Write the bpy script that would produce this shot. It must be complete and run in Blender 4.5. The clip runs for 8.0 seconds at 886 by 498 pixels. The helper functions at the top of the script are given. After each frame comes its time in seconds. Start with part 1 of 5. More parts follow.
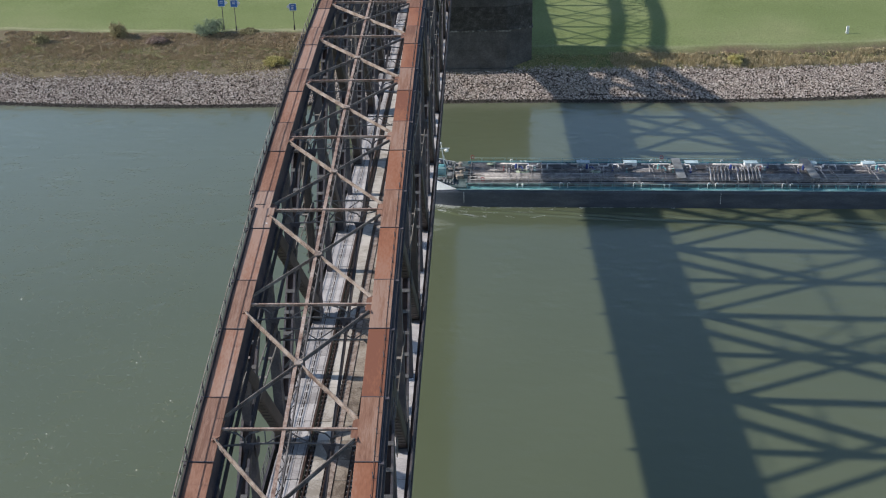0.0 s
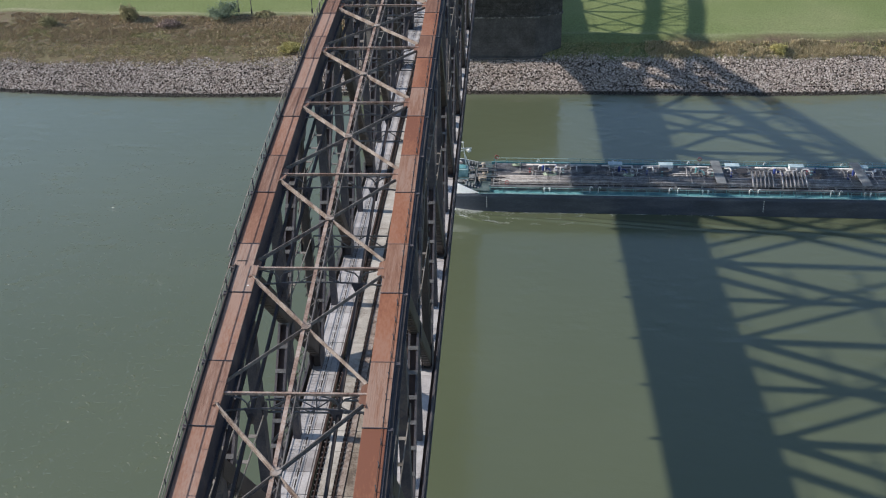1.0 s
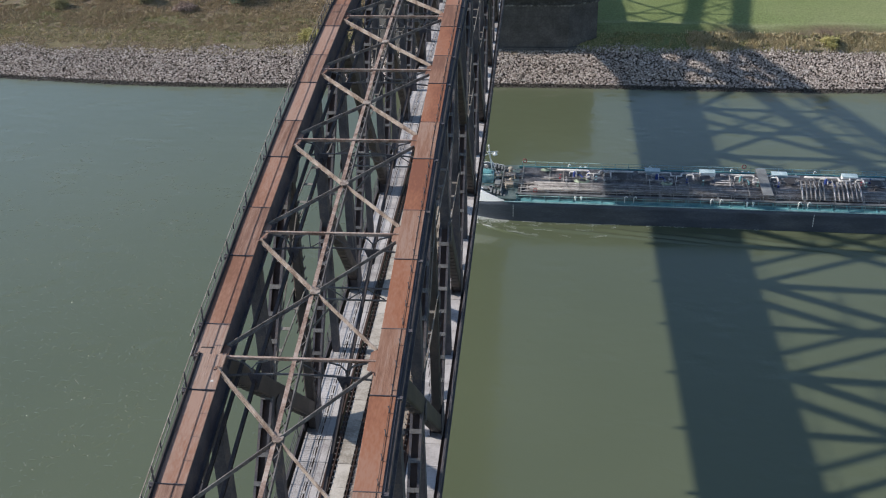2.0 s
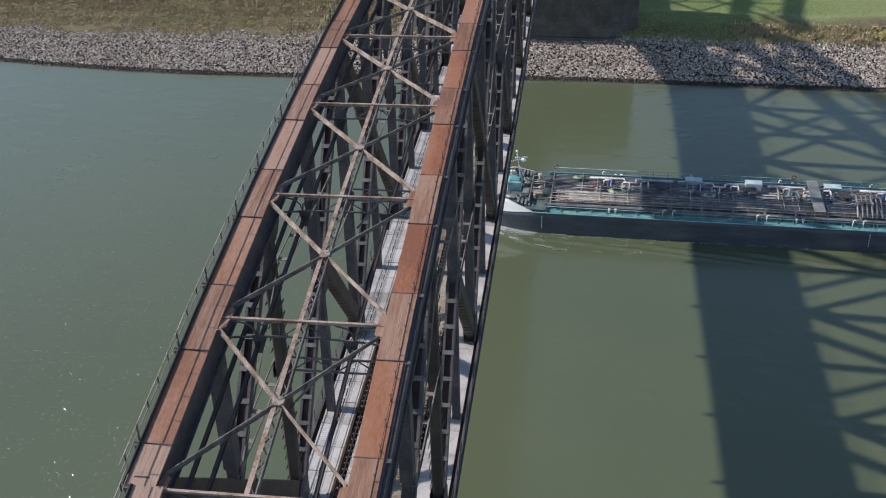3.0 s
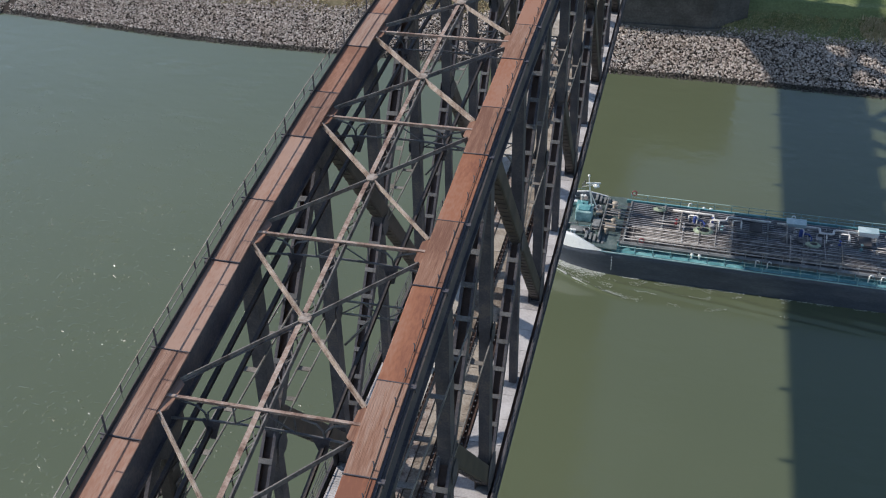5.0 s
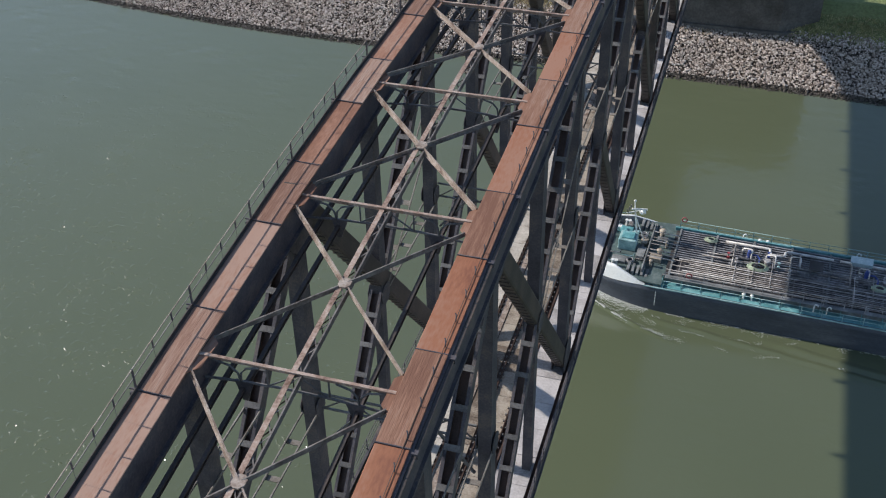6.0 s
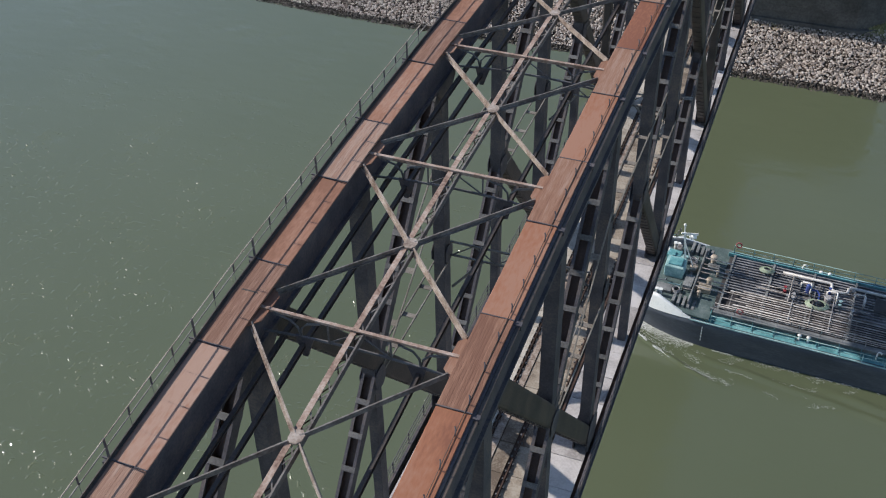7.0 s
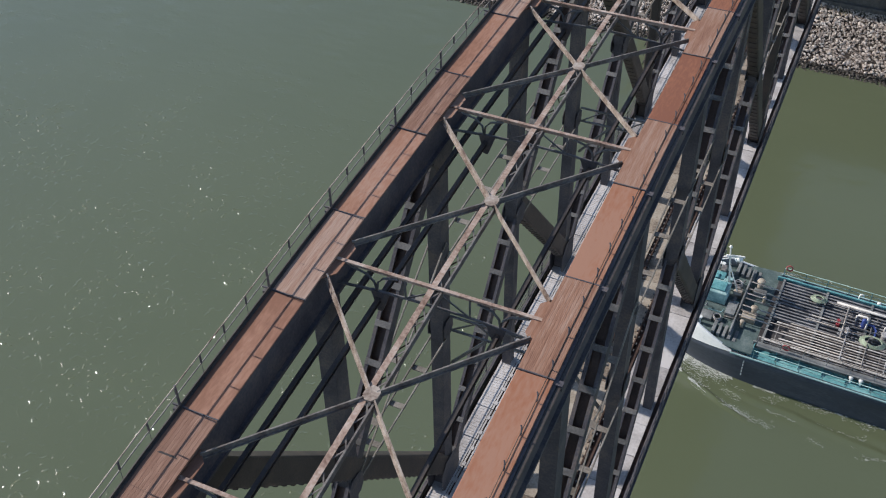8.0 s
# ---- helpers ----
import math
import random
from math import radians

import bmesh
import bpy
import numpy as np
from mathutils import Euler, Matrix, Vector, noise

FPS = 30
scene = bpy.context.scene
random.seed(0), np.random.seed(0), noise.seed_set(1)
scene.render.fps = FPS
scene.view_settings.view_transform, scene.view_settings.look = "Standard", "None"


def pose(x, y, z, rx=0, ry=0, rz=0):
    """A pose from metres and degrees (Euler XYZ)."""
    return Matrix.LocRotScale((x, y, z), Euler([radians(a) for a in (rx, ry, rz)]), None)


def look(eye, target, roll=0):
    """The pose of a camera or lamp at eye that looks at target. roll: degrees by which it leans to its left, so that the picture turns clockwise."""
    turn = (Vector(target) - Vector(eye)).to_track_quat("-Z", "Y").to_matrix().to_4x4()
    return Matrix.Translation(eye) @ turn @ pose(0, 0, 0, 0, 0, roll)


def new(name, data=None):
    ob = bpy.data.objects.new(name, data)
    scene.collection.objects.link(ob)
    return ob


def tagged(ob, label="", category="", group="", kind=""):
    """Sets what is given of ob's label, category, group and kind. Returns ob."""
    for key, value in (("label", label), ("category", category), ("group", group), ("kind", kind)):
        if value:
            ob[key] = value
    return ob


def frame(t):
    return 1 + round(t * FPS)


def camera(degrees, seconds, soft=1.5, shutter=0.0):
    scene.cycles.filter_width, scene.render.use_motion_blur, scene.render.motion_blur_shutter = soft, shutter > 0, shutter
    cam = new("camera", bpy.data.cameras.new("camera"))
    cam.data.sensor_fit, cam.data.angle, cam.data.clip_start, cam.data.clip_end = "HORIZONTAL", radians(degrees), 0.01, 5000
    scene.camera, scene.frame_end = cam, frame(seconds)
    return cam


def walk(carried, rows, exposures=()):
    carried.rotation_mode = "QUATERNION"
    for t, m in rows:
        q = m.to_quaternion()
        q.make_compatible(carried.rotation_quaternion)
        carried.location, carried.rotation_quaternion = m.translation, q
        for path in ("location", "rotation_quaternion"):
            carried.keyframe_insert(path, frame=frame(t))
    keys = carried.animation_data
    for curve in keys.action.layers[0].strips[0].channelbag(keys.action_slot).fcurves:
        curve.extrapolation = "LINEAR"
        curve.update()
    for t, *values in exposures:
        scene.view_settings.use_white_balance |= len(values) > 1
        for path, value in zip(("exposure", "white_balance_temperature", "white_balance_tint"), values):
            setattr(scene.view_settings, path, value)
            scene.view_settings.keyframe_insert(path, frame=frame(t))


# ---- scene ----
cam = camera(44.2, 8.0, soft=1.15)
PATH = [
    (0, (11.032, -56.694, 74.75), (10.967, -54.895, 73.877), -1.3),
    (0.5, (11.269, -50.05, 74.897), (11.18, -48.264, 74.0), -1.3),
    (1, (11.516, -43.358, 74.967), (11.403, -41.587, 74.046), -1.4),
    (1.5, (11.81, -36.717, 75.022), (11.67, -34.96, 74.077), -1.4),
    (3, (13.166, -17.352, 75.209), (12.928, -15.648, 74.19), -1.6),
    (3.5, (13.737, -11.117, 75.272), (13.464, -9.434, 74.226), -1.5),
    (4, (14.334, -4.988, 75.414), (14.021, -3.328, 74.342), -1.4),
    (4.5, (14.83, 0.895, 75.621), (14.474, 2.528, 74.523), -1.3),
    (6, (14.978, 18.947, 75.815), (14.485, 20.489, 74.641), -1.1),
    (6.5, (14.637, 24.733, 76.002), (14.1, 26.237, 74.798), -1.0),
    (7, (14.168, 30.461, 76.151), (13.591, 31.919, 74.908), -1.1),
    (7.5, (13.441, 36.202, 76.114), (12.832, 37.611, 74.831), -1.2),
    (8, (12.341, 42.061, 76.275), (11.709, 43.414, 74.944), -1.1),
]
walk(cam, [(t, look(eye, target, roll)) for t, eye, target, roll in PATH])

# ---- world and sun ----
SUN = Vector((1.0, -0.06, -0.614))
world = bpy.data.worlds.new("world")
scene.world = world
world.use_nodes = True
wn = world.node_tree.nodes
sky = wn.new("ShaderNodeTexSky")
sky.sky_type, sky.sun_disc = "NISHITA", False
sky.sun_elevation, sky.sun_rotation = radians(31.5), radians(-87)
sky.air_density, sky.dust_density = 1.0, 0.35
world.node_tree.links.new(sky.outputs[0], wn["Background"].inputs[0])
wn["Background"].inputs[1].default_value = 0.118
sun = new("sun", bpy.data.lights.new("sun", "SUN"))
sun.data.energy, sun.data.angle, sun.data.color = 4.25, radians(0.9), (1.0, 0.93, 0.85)
sun.matrix_world = look((0, 0, 200), Vector((0, 0, 200)) + SUN)
scene.view_settings.exposure = 0.33


# ---- materials ----
def material(name, base, dark=None, light=None, scale=1.0, fine=20.0, rough=0.7, metal=0.0, bump=0.2, stretch=(1, 1, 1), vary=0.0, dist=0.02, spec=0.5, spots=0.0):
    """A two-scale noise material in object or world metres; vary: piece to piece change."""
    m = bpy.data.materials.new(name)
    m.use_nodes = True
    n, l = m.node_tree.nodes, m.node_tree.links
    b = n["Principled BSDF"]
    b.inputs["Roughness"].default_value, b.inputs["Metallic"].default_value = rough, metal
    b.inputs["Specular IOR Level"].default_value = spec
    geo = n.new("ShaderNodeNewGeometry")
    mp = n.new("ShaderNodeMapping")
    mp.inputs["Scale"].default_value = stretch
    l.new(geo.outputs["Position"], mp.inputs["Vector"])
    n1, n2 = n.new("ShaderNodeTexNoise"), n.new("ShaderNodeTexNoise")
    for k, s, d in ((n1, scale, 4.0), (n2, fine, 3.0)):
        k.inputs["Scale"].default_value, k.inputs["Detail"].default_value = s, d
        l.new(mp.outputs[0], k.inputs["Vector"])
    ramp = n.new("ShaderNodeValToRGB")
    e = ramp.color_ramp.elements
    e[0].position, e[1].position = 0.32, 0.68
    dark = dark or tuple(c * 0.65 for c in base)
    light = light or tuple(min(1, c * 1.3) for c in base)
    e[0].color, e[1].color = (*dark, 1), (*light, 1)
    mid = ramp.color_ramp.elements.new(0.5)
    mid.color = (*base, 1)
    mixf = n.new("ShaderNodeMath")
    mixf.operation = "MULTIPLY_ADD"
    mixf.inputs[1].default_value = 0.45
    l.new(n2.outputs[0], mixf.inputs[0])
    sc = n.new("ShaderNodeMath")
    sc.operation = "MULTIPLY_ADD"
    sc.inputs[1].default_value, sc.inputs[2].default_value = 0.75, -0.1
    l.new(n1.outputs[0], sc.inputs[0])
    l.new(sc.outputs[0], mixf.inputs[2])
    last = mixf
    if vary:
        oi = n.new("ShaderNodeObjectInfo")
        va = n.new("ShaderNodeMath")
        va.operation = "MULTIPLY_ADD"
        va.inputs[1].default_value = vary
        off = n.new("ShaderNodeMath")
        off.operation = "SUBTRACT"
        off.inputs[1].default_value = vary / 2
        l.new(oi.outputs["Random"], va.inputs[0])
        l.new(mixf.outputs[0], va.inputs[2])
        l.new(va.outputs[0], off.inputs[0])
        last = off
    l.new(last.outputs[0], ramp.inputs[0])
    l.new(ramp.outputs[0], b.inputs["Base Color"])
    if spots:
        # scattered white bird droppings
        vo = n.new("ShaderNodeTexVoronoi")
        vo.inputs["Scale"].default_value = 0.75
        l.new(geo.outputs["Position"], vo.inputs["Vector"])
        sep = n.new("ShaderNodeSeparateColor")
        l.new(vo.outputs["Color"], sep.inputs[0])
        size = n.new("ShaderNodeMath")
        size.operation = "MULTIPLY_ADD"
        size.inputs[1].default_value, size.inputs[2].default_value = spots, -0.7 * spots
        l.new(sep.outputs[0], size.inputs[0])
        wob = n.new("ShaderNodeMath")
        wob.operation = "MULTIPLY_ADD"
        wob.inputs[1].default_value = 0.08
        l.new(n2.outputs[0], wob.inputs[0])
        l.new(vo.outputs["Distance"], wob.inputs[2])
        less = n.new("ShaderNodeMath")
        less.operation = "LESS_THAN"
        l.new(wob.outputs[0], less.inputs[0])
        l.new(size.outputs[0], less.inputs[1])
        mx = n.new("ShaderNodeMix")
        mx.data_type = "RGBA"
        mx.inputs[7].default_value = (0.62, 0.60, 0.56, 1)
        l.new(less.outputs[0], mx.inputs["Factor"])
        l.new(ramp.outputs[0], mx.inputs[6])
        l.new(mx.outputs[2], b.inputs["Base Color"])
    if bump:
        bp = n.new("ShaderNodeBump")
        bp.inputs["Strength"].default_value, bp.inputs["Distance"].default_value = bump, dist
        l.new(n2.outputs[0], bp.inputs["Height"])
        l.new(bp.outputs[0], b.inputs["Normal"])
    return m


rust = material("rust_plate", (0.292, 0.116, 0.060), (0.205, 0.076, 0.042), (0.325, 0.165, 0.108), 0.5, 7, 0.75, 0.0, 0.3, (1.3, 0.35, 1), vary=0.42, spots=0.38)
rust_rib = material("rust_ribbed_plate", (0.262, 0.135, 0.087), (0.175, 0.08, 0.05), (0.325, 0.205, 0.153), 1.2, 7, 0.8, 0.0, 0.35, (3.2, 0.25, 1), vary=0.3, spots=0.36)
faded = material("faded_rust_plate", (0.300, 0.152, 0.100), (0.215, 0.098, 0.060), (0.355, 0.225, 0.172), 0.5, 7, 0.78, 0.0, 0.3, (1.3, 0.35, 1), vary=0.42, spots=0.38)
faded_rib = material("faded_ribbed_plate", (0.285, 0.168, 0.122), (0.195, 0.10, 0.068), (0.355, 0.245, 0.195), 1.2, 7, 0.8, 0.0, 0.35, (3.2, 0.25, 1), vary=0.3, spots=0.36)
steel_dark = material("dark_painted_steel", (0.082, 0.077, 0.089), (0.052, 0.048, 0.058), (0.145, 0.120, 0.113), 0.7, 9, 0.68, 0.0, 0.15, spec=0.35)
steel_brown = material("brown_stained_steel", (0.052, 0.043, 0.041), (0.030, 0.026, 0.026), (0.092, 0.068, 0.057), 0.6, 9, 0.6, 0.0, 0.2)
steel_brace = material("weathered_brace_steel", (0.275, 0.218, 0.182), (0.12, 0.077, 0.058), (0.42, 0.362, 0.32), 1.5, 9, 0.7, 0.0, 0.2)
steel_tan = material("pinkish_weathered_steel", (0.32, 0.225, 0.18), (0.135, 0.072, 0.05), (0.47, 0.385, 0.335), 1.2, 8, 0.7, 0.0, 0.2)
# grey steel, also the darker tone that paints shade onto half the braces
steel_shade = material("grey_shaded_brace_steel", (0.14, 0.125, 0.117), (0.07, 0.055, 0.05), (0.22, 0.2, 0.187), 1.5, 8, 0.65, 0.0, 0.2)
steel_grey = material("grey_batten_steel", (0.13, 0.125, 0.125), (0.08, 0.075, 0.075), (0.2, 0.19, 0.185), 0.8, 10, 0.65, 0.0, 0.2)
steel_pale = material("pale_strut_steel", (0.20, 0.18, 0.16), (0.11, 0.095, 0.08), (0.29, 0.265, 0.24), 0.8, 10, 0.65, 0.0, 0.2)
deck_white = material("pale_deck_plate", (0.42, 0.395, 0.39), (0.28, 0.262, 0.258), (0.53, 0.505, 0.50), 0.6, 6, 0.75, 0.0, 0.2, vary=0.25)
ballast = material("tan_timber_and_ballast", (0.27, 0.225, 0.18), (0.13, 0.10, 0.077), (0.38, 0.335, 0.28), 0.9, 7, 0.9, 0.0, 0.6, vary=0.3)
cream_board = material("cream_boards", (0.43, 0.395, 0.35), (0.27, 0.24, 0.205), (0.54, 0.505, 0.46), 0.8, 7, 0.85, 0.0, 0.4, vary=0.25)
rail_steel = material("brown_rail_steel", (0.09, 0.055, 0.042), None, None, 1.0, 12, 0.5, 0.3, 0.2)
pier_stone = material("dark_pier_stone", (0.085, 0.082, 0.08), (0.05, 0.048, 0.047), (0.13, 0.126, 0.122), 0.3, 3, 0.9, 0.0, 0.5, dist=0.1)


def blend_ground():
    """Meadow, weeds and gravel by the height above the river."""
    m = bpy.data.materials.new("meadow_and_bank")
    m.use_nodes = True
    n, l = m.node_tree.nodes, m.node_tree.links
    b = n["Principled BSDF"]
    b.inputs["Roughness"].default_value = 0.95
    b.inputs["Specular IOR Level"].default_value = 0.1
    geo = n.new("ShaderNodeNewGeometry")
    def nz(scale, detail=4.0):
        k = n.new("ShaderNodeTexNoise")
        k.inputs["Scale"].default_value, k.inputs["Detail"].default_value = scale, detail
        l.new(geo.outputs["Position"], k.inputs["Vector"])
        return k
    def ramp(src, stops):
        r = n.new("ShaderNodeValToRGB")
        r.color_ramp.elements[0].position, r.color_ramp.elements[0].color = stops[0][0], (*stops[0][1], 1)
        r.color_ramp.elements[1].position, r.color_ramp.elements[1].color = stops[-1][0], (*stops[-1][1], 1)
        for p, c in stops[1:-1]:
            r.color_ramp.elements.new(p).color = (*c, 1)
        l.new(src, r.inputs[0])
        return r
    big, fine, mid = nz(0.04), nz(2.5), nz(0.35)
    grass = ramp(big.outputs[0], [(0.3, (0.165, 0.21, 0.082)), (0.5, (0.195, 0.238, 0.10)), (0.7, (0.235, 0.262, 0.125))])
    weeds = ramp(mid.outputs[0], [(0.3, (0.145, 0.108, 0.080)), (0.46, (0.185, 0.145, 0.10)), (0.58, (0.175, 0.155, 0.092)), (0.75, (0.225, 0.175, 0.135))])
    attr = n.new("ShaderNodeAttribute")
    attr.attribute_name = "weeds"
    mix = n.new("ShaderNodeMix")
    mix.data_type = "RGBA"
    l.new(attr.outputs["Fac"], mix.inputs["Factor"])
    l.new(grass.outputs[0], mix.inputs[6])
    l.new(weeds.outputs[0], mix.inputs[7])
    fr = ramp(fine.outputs[0], [(0.25, (0.72, 0.72, 0.72)), (0.75, (1.2, 1.2, 1.2))])
    # bed darkens the ground beneath the riprap, so gaps between stones read dark
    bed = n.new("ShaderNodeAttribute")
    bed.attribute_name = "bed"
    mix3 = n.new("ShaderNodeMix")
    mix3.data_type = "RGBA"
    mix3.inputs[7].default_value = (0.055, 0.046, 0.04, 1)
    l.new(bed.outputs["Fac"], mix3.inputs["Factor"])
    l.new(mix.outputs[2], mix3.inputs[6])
    tr = n.new("ShaderNodeAttribute")
    tr.attribute_name = "track"
    mix2 = n.new("ShaderNodeMix")
    mix2.data_type = "RGBA"
    mix2.inputs[7].default_value = (0.42, 0.40, 0.27, 1)
    l.new(tr.outputs["Fac"], mix2.inputs["Factor"])
    l.new(mix3.outputs[2], mix2.inputs[6])
    mul = n.new("ShaderNodeMix")
    mul.data_type, mul.blend_type = "RGBA", "MULTIPLY"
    mul.inputs["Factor"].default_value = 1.0
    l.new(mix2.outputs[2], mul.inputs[6])
    l.new(fr.outputs[0], mul.inputs[7])
    l.new(mul.outputs[2], b.inputs["Base Color"])
    bp = n.new("ShaderNodeBump")
    bp.inputs["Strength"].default_value, bp.inputs["Distance"].default_value = 0.6, 0.25
    l.new(fine.outputs[0], bp.inputs["Height"])
    l.new(bp.outputs[0], b.inputs["Normal"])
    return m


def water_material():
    m = bpy.data.materials.new("murky_river_water")
    m.use_nodes = True
    n, l = m.node_tree.nodes, m.node_tree.links
    b = n["Principled BSDF"]
    b.inputs["Roughness"].default_value, b.inputs["IOR"].default_value = 0.3, 1.33
    geo = n.new("ShaderNodeNewGeometry")
    k = n.new("ShaderNodeTexNoise")
    k.inputs["Scale"].default_value, k.inputs["Detail"].default_value = 0.02, 3.0
    l.new(geo.outputs["Position"], k.inputs["Vector"])
    r = n.new("ShaderNodeValToRGB")
    r.color_ramp.elements[0].position, r.color_ramp.elements[0].color = 0.3, (0.095, 0.113, 0.0655, 1)
    r.color_ramp.elements[1].position, r.color_ramp.elements[1].color = 0.7, (0.1125, 0.131, 0.079, 1)
    l.new(k.outputs[0], r.inputs[0])
    l.new(r.outputs[0], b.inputs["Base Color"])
    def waves(layers, strength, depth, peaks=0.0):
        h = None
        for sc, w, st in layers:
            mp = n.new("ShaderNodeMapping")
            mp.inputs["Scale"].default_value = st
            l.new(geo.outputs["Position"], mp.inputs["Vector"])
            t = n.new("ShaderNodeTexNoise")
            t.inputs["Scale"].default_value, t.inputs["Detail"].default_value = sc, 1.0
            l.new(mp.outputs[0], t.inputs["Vector"])
            a = n.new("ShaderNodeMath")
            a.operation = "MULTIPLY_ADD"
            a.inputs[1].default_value = w
            l.new(t.outputs[0], a.inputs[0])
            if h:
                l.new(h.outputs[0], a.inputs[2])
            h = a
        if peaks:
            # sparse steep wavelets
            t = n.new("ShaderNodeTexNoise")
            t.inputs["Scale"].default_value, t.inputs["Detail"].default_value = 1.9, 0.0
            l.new(geo.outputs["Position"], t.inputs["Vector"])
            mr = n.new("ShaderNodeMapRange")
            mr.interpolation_type = "SMOOTHSTEP"
            mr.inputs[1].default_value, mr.inputs[2].default_value, mr.inputs[4].default_value = 0.625, 0.82, peaks
            l.new(t.outputs[0], mr.inputs[0])
            # wavelets put in for sun glints, kept to open water beside the bridge
            sep = n.new("ShaderNodeSeparateXYZ")
            l.new(geo.outputs["Position"], sep.inputs[0])
            fade = mr.outputs[0]
            for axis, lo, hi in (("X", -4.0, -20.0), ("Y", 150.0, 116.0)):
                fm = n.new("ShaderNodeMapRange")
                fm.inputs[1].default_value, fm.inputs[2].default_value = min(lo, hi), max(lo, hi)
                fm.inputs[3].default_value, fm.inputs[4].default_value = 1.0, 0.0
                l.new(sep.outputs[axis], fm.inputs[0])
                mu = n.new("ShaderNodeMath")
                mu.operation = "MULTIPLY"
                l.new(fade, mu.inputs[0])
                l.new(fm.outputs[0], mu.inputs[1])
                fade = mu.outputs[0]
            a = n.new("ShaderNodeMath")
            l.new(fade, a.inputs[0])
            l.new(h.outputs[0], a.inputs[1])
            h = a
        bp = n.new("ShaderNodeBump")
        bp.inputs["Strength"].default_value, bp.inputs["Distance"].default_value = strength, depth
        l.new(h.outputs[0], bp.inputs["Height"])
        return bp
    soft = waves(((0.2, 0.4, (1, 1.6, 1)), (0.9, 0.05, (1, 1.3, 1))), 0.3, 0.2)
    sharp = waves(((0.3, 0.9, (1, 1.4, 1)), (1.5, 0.16, (1, 1.3, 1)), (3.4, 0.05, (1, 1.2, 1))), 1.0, 0.20, 0.62)
    # gusts: patches of steeper ripples
    gust = n.new("ShaderNodeTexNoise")
    gust.inputs["Scale"].default_value, gust.inputs["Detail"].default_value = 0.16, 3.0
    l.new(geo.outputs["Position"], gust.inputs["Vector"])
    gm = n.new("ShaderNodeMapRange")
    gm.inputs[1].default_value, gm.inputs[2].default_value, gm.inputs[3].default_value, gm.inputs[4].default_value = 0.47, 0.64, 0.25, 1.0
    l.new(gust.outputs[0], gm.inputs[0])
    l.new(gm.outputs[0], sharp.inputs["Strength"])
    l.new(soft.outputs[0], b.inputs["Normal"])
    l.new(sharp.outputs[0], b.inputs["Coat Normal"])
    b.inputs["Coat Weight"].default_value, b.inputs["Coat Roughness"].default_value, b.inputs["Coat IOR"].default_value = 1.0, 0.11, 1.46
    b.inputs["Specular IOR Level"].default_value = 0.1
    return m


ground_mat, water_mat = blend_ground(), water_material()


# ---- builders ----
def mesh_of(name, bm, mat):
    me = bpy.data.meshes.new(name)
    bm.to_mesh(me)
    bm.free()
    for k in mat if isinstance(mat, (list, tuple)) else (mat,):
        me.materials.append(k)
    return me


def part(name, bm, mat, parent, label=""):
    ob = new(name, mesh_of(name, bm, mat))
    ob.parent = parent
    return tagged(ob, label)


def piece(name, mesh, parent, m, label=""):
    """Another object on a shared mesh."""
    ob = new(name, mesh)
    ob.parent = parent
    ob.matrix_basis = m
    return tagged(ob, label)


def thing(name, label, category, group="", kind=""):
    return tagged(new(name), label, category, group, kind)


def box(bm, lo, hi):
    (x0, y0, z0), (x1, y1, z1) = lo, hi
    v = [bm.verts.new(p) for p in ((x0, y0, z0), (x1, y0, z0), (x1, y1, z0), (x0, y1, z0), (x0, y0, z1), (x1, y0, z1), (x1, y1, z1), (x0, y1, z1))]
    for f in ((0, 3, 2, 1), (4, 5, 6, 7), (0, 1, 5, 4), (1, 2, 6, 5), (2, 3, 7, 6), (3, 0, 4, 7)):
        bm.faces.new([v[i] for i in f])
    return v


def beam(bm, a, b, w, h, side=Vector((1, 0, 0)), s0=0.0, s1=0.0):
    """A box from a to b: w along side, h across it; s0, s1 shift it along side and across."""
    a, b, side = Vector(a), Vector(b), Vector(side)
    d = (b - a).normalized()
    u = (side - d * side.dot(d)).normalized()
    n = d.cross(u)
    q = [(-w / 2 + s0, -h / 2 + s1), (w / 2 + s0, -h / 2 + s1), (w / 2 + s0, h / 2 + s1), (-w / 2 + s0, h / 2 + s1)]
    v = [bm.verts.new(p + u * i + n * j) for p in (a, b) for i, j in q]
    for f in ((0, 3, 2, 1), (4, 5, 6, 7), (0, 1, 5, 4), (1, 2, 6, 5), (2, 3, 7, 6), (3, 0, 4, 7)):
        bm.faces.new([v[i] for i in f])


def section(bm, a, b, pts, side=Vector((1, 0, 0))):
    """One closed outline of (along side, across) points drawn out from a to b."""
    a, b, side = Vector(a), Vector(b), Vector(side)
    d = (b - a).normalized()
    u = (side - d * side.dot(d)).normalized()
    n = d.cross(u)
    if n.z < 0 and abs(d.z) < 0.9:
        n = -n
    r0, r1 = [bm.verts.new(a + u * i + n * j) for i, j in pts], [bm.verts.new(b + u * i + n * j) for i, j in pts]
    k = len(pts)
    for i in range(k):
        bm.faces.new((r0[i], r0[(i + 1) % k], r1[(i + 1) % k], r1[i]))
    bm.faces.new(r0[::-1])
    bm.faces.new(r1)
    bmesh.ops.recalc_face_normals(bm, faces=bm.faces[:])


def i_shape(w, h, t=0.06, web=0.05):
    """A wide-flanged outline: flanges along side at both ends of h."""
    a, b, c = w / 2, h / 2, h / 2 - t
    return [(-a, -b), (a, -b), (a, -c), (web, -c), (web, c), (a, c), (a, b), (-a, b), (-a, c), (-web, c), (-web, -c), (-a, -c)]


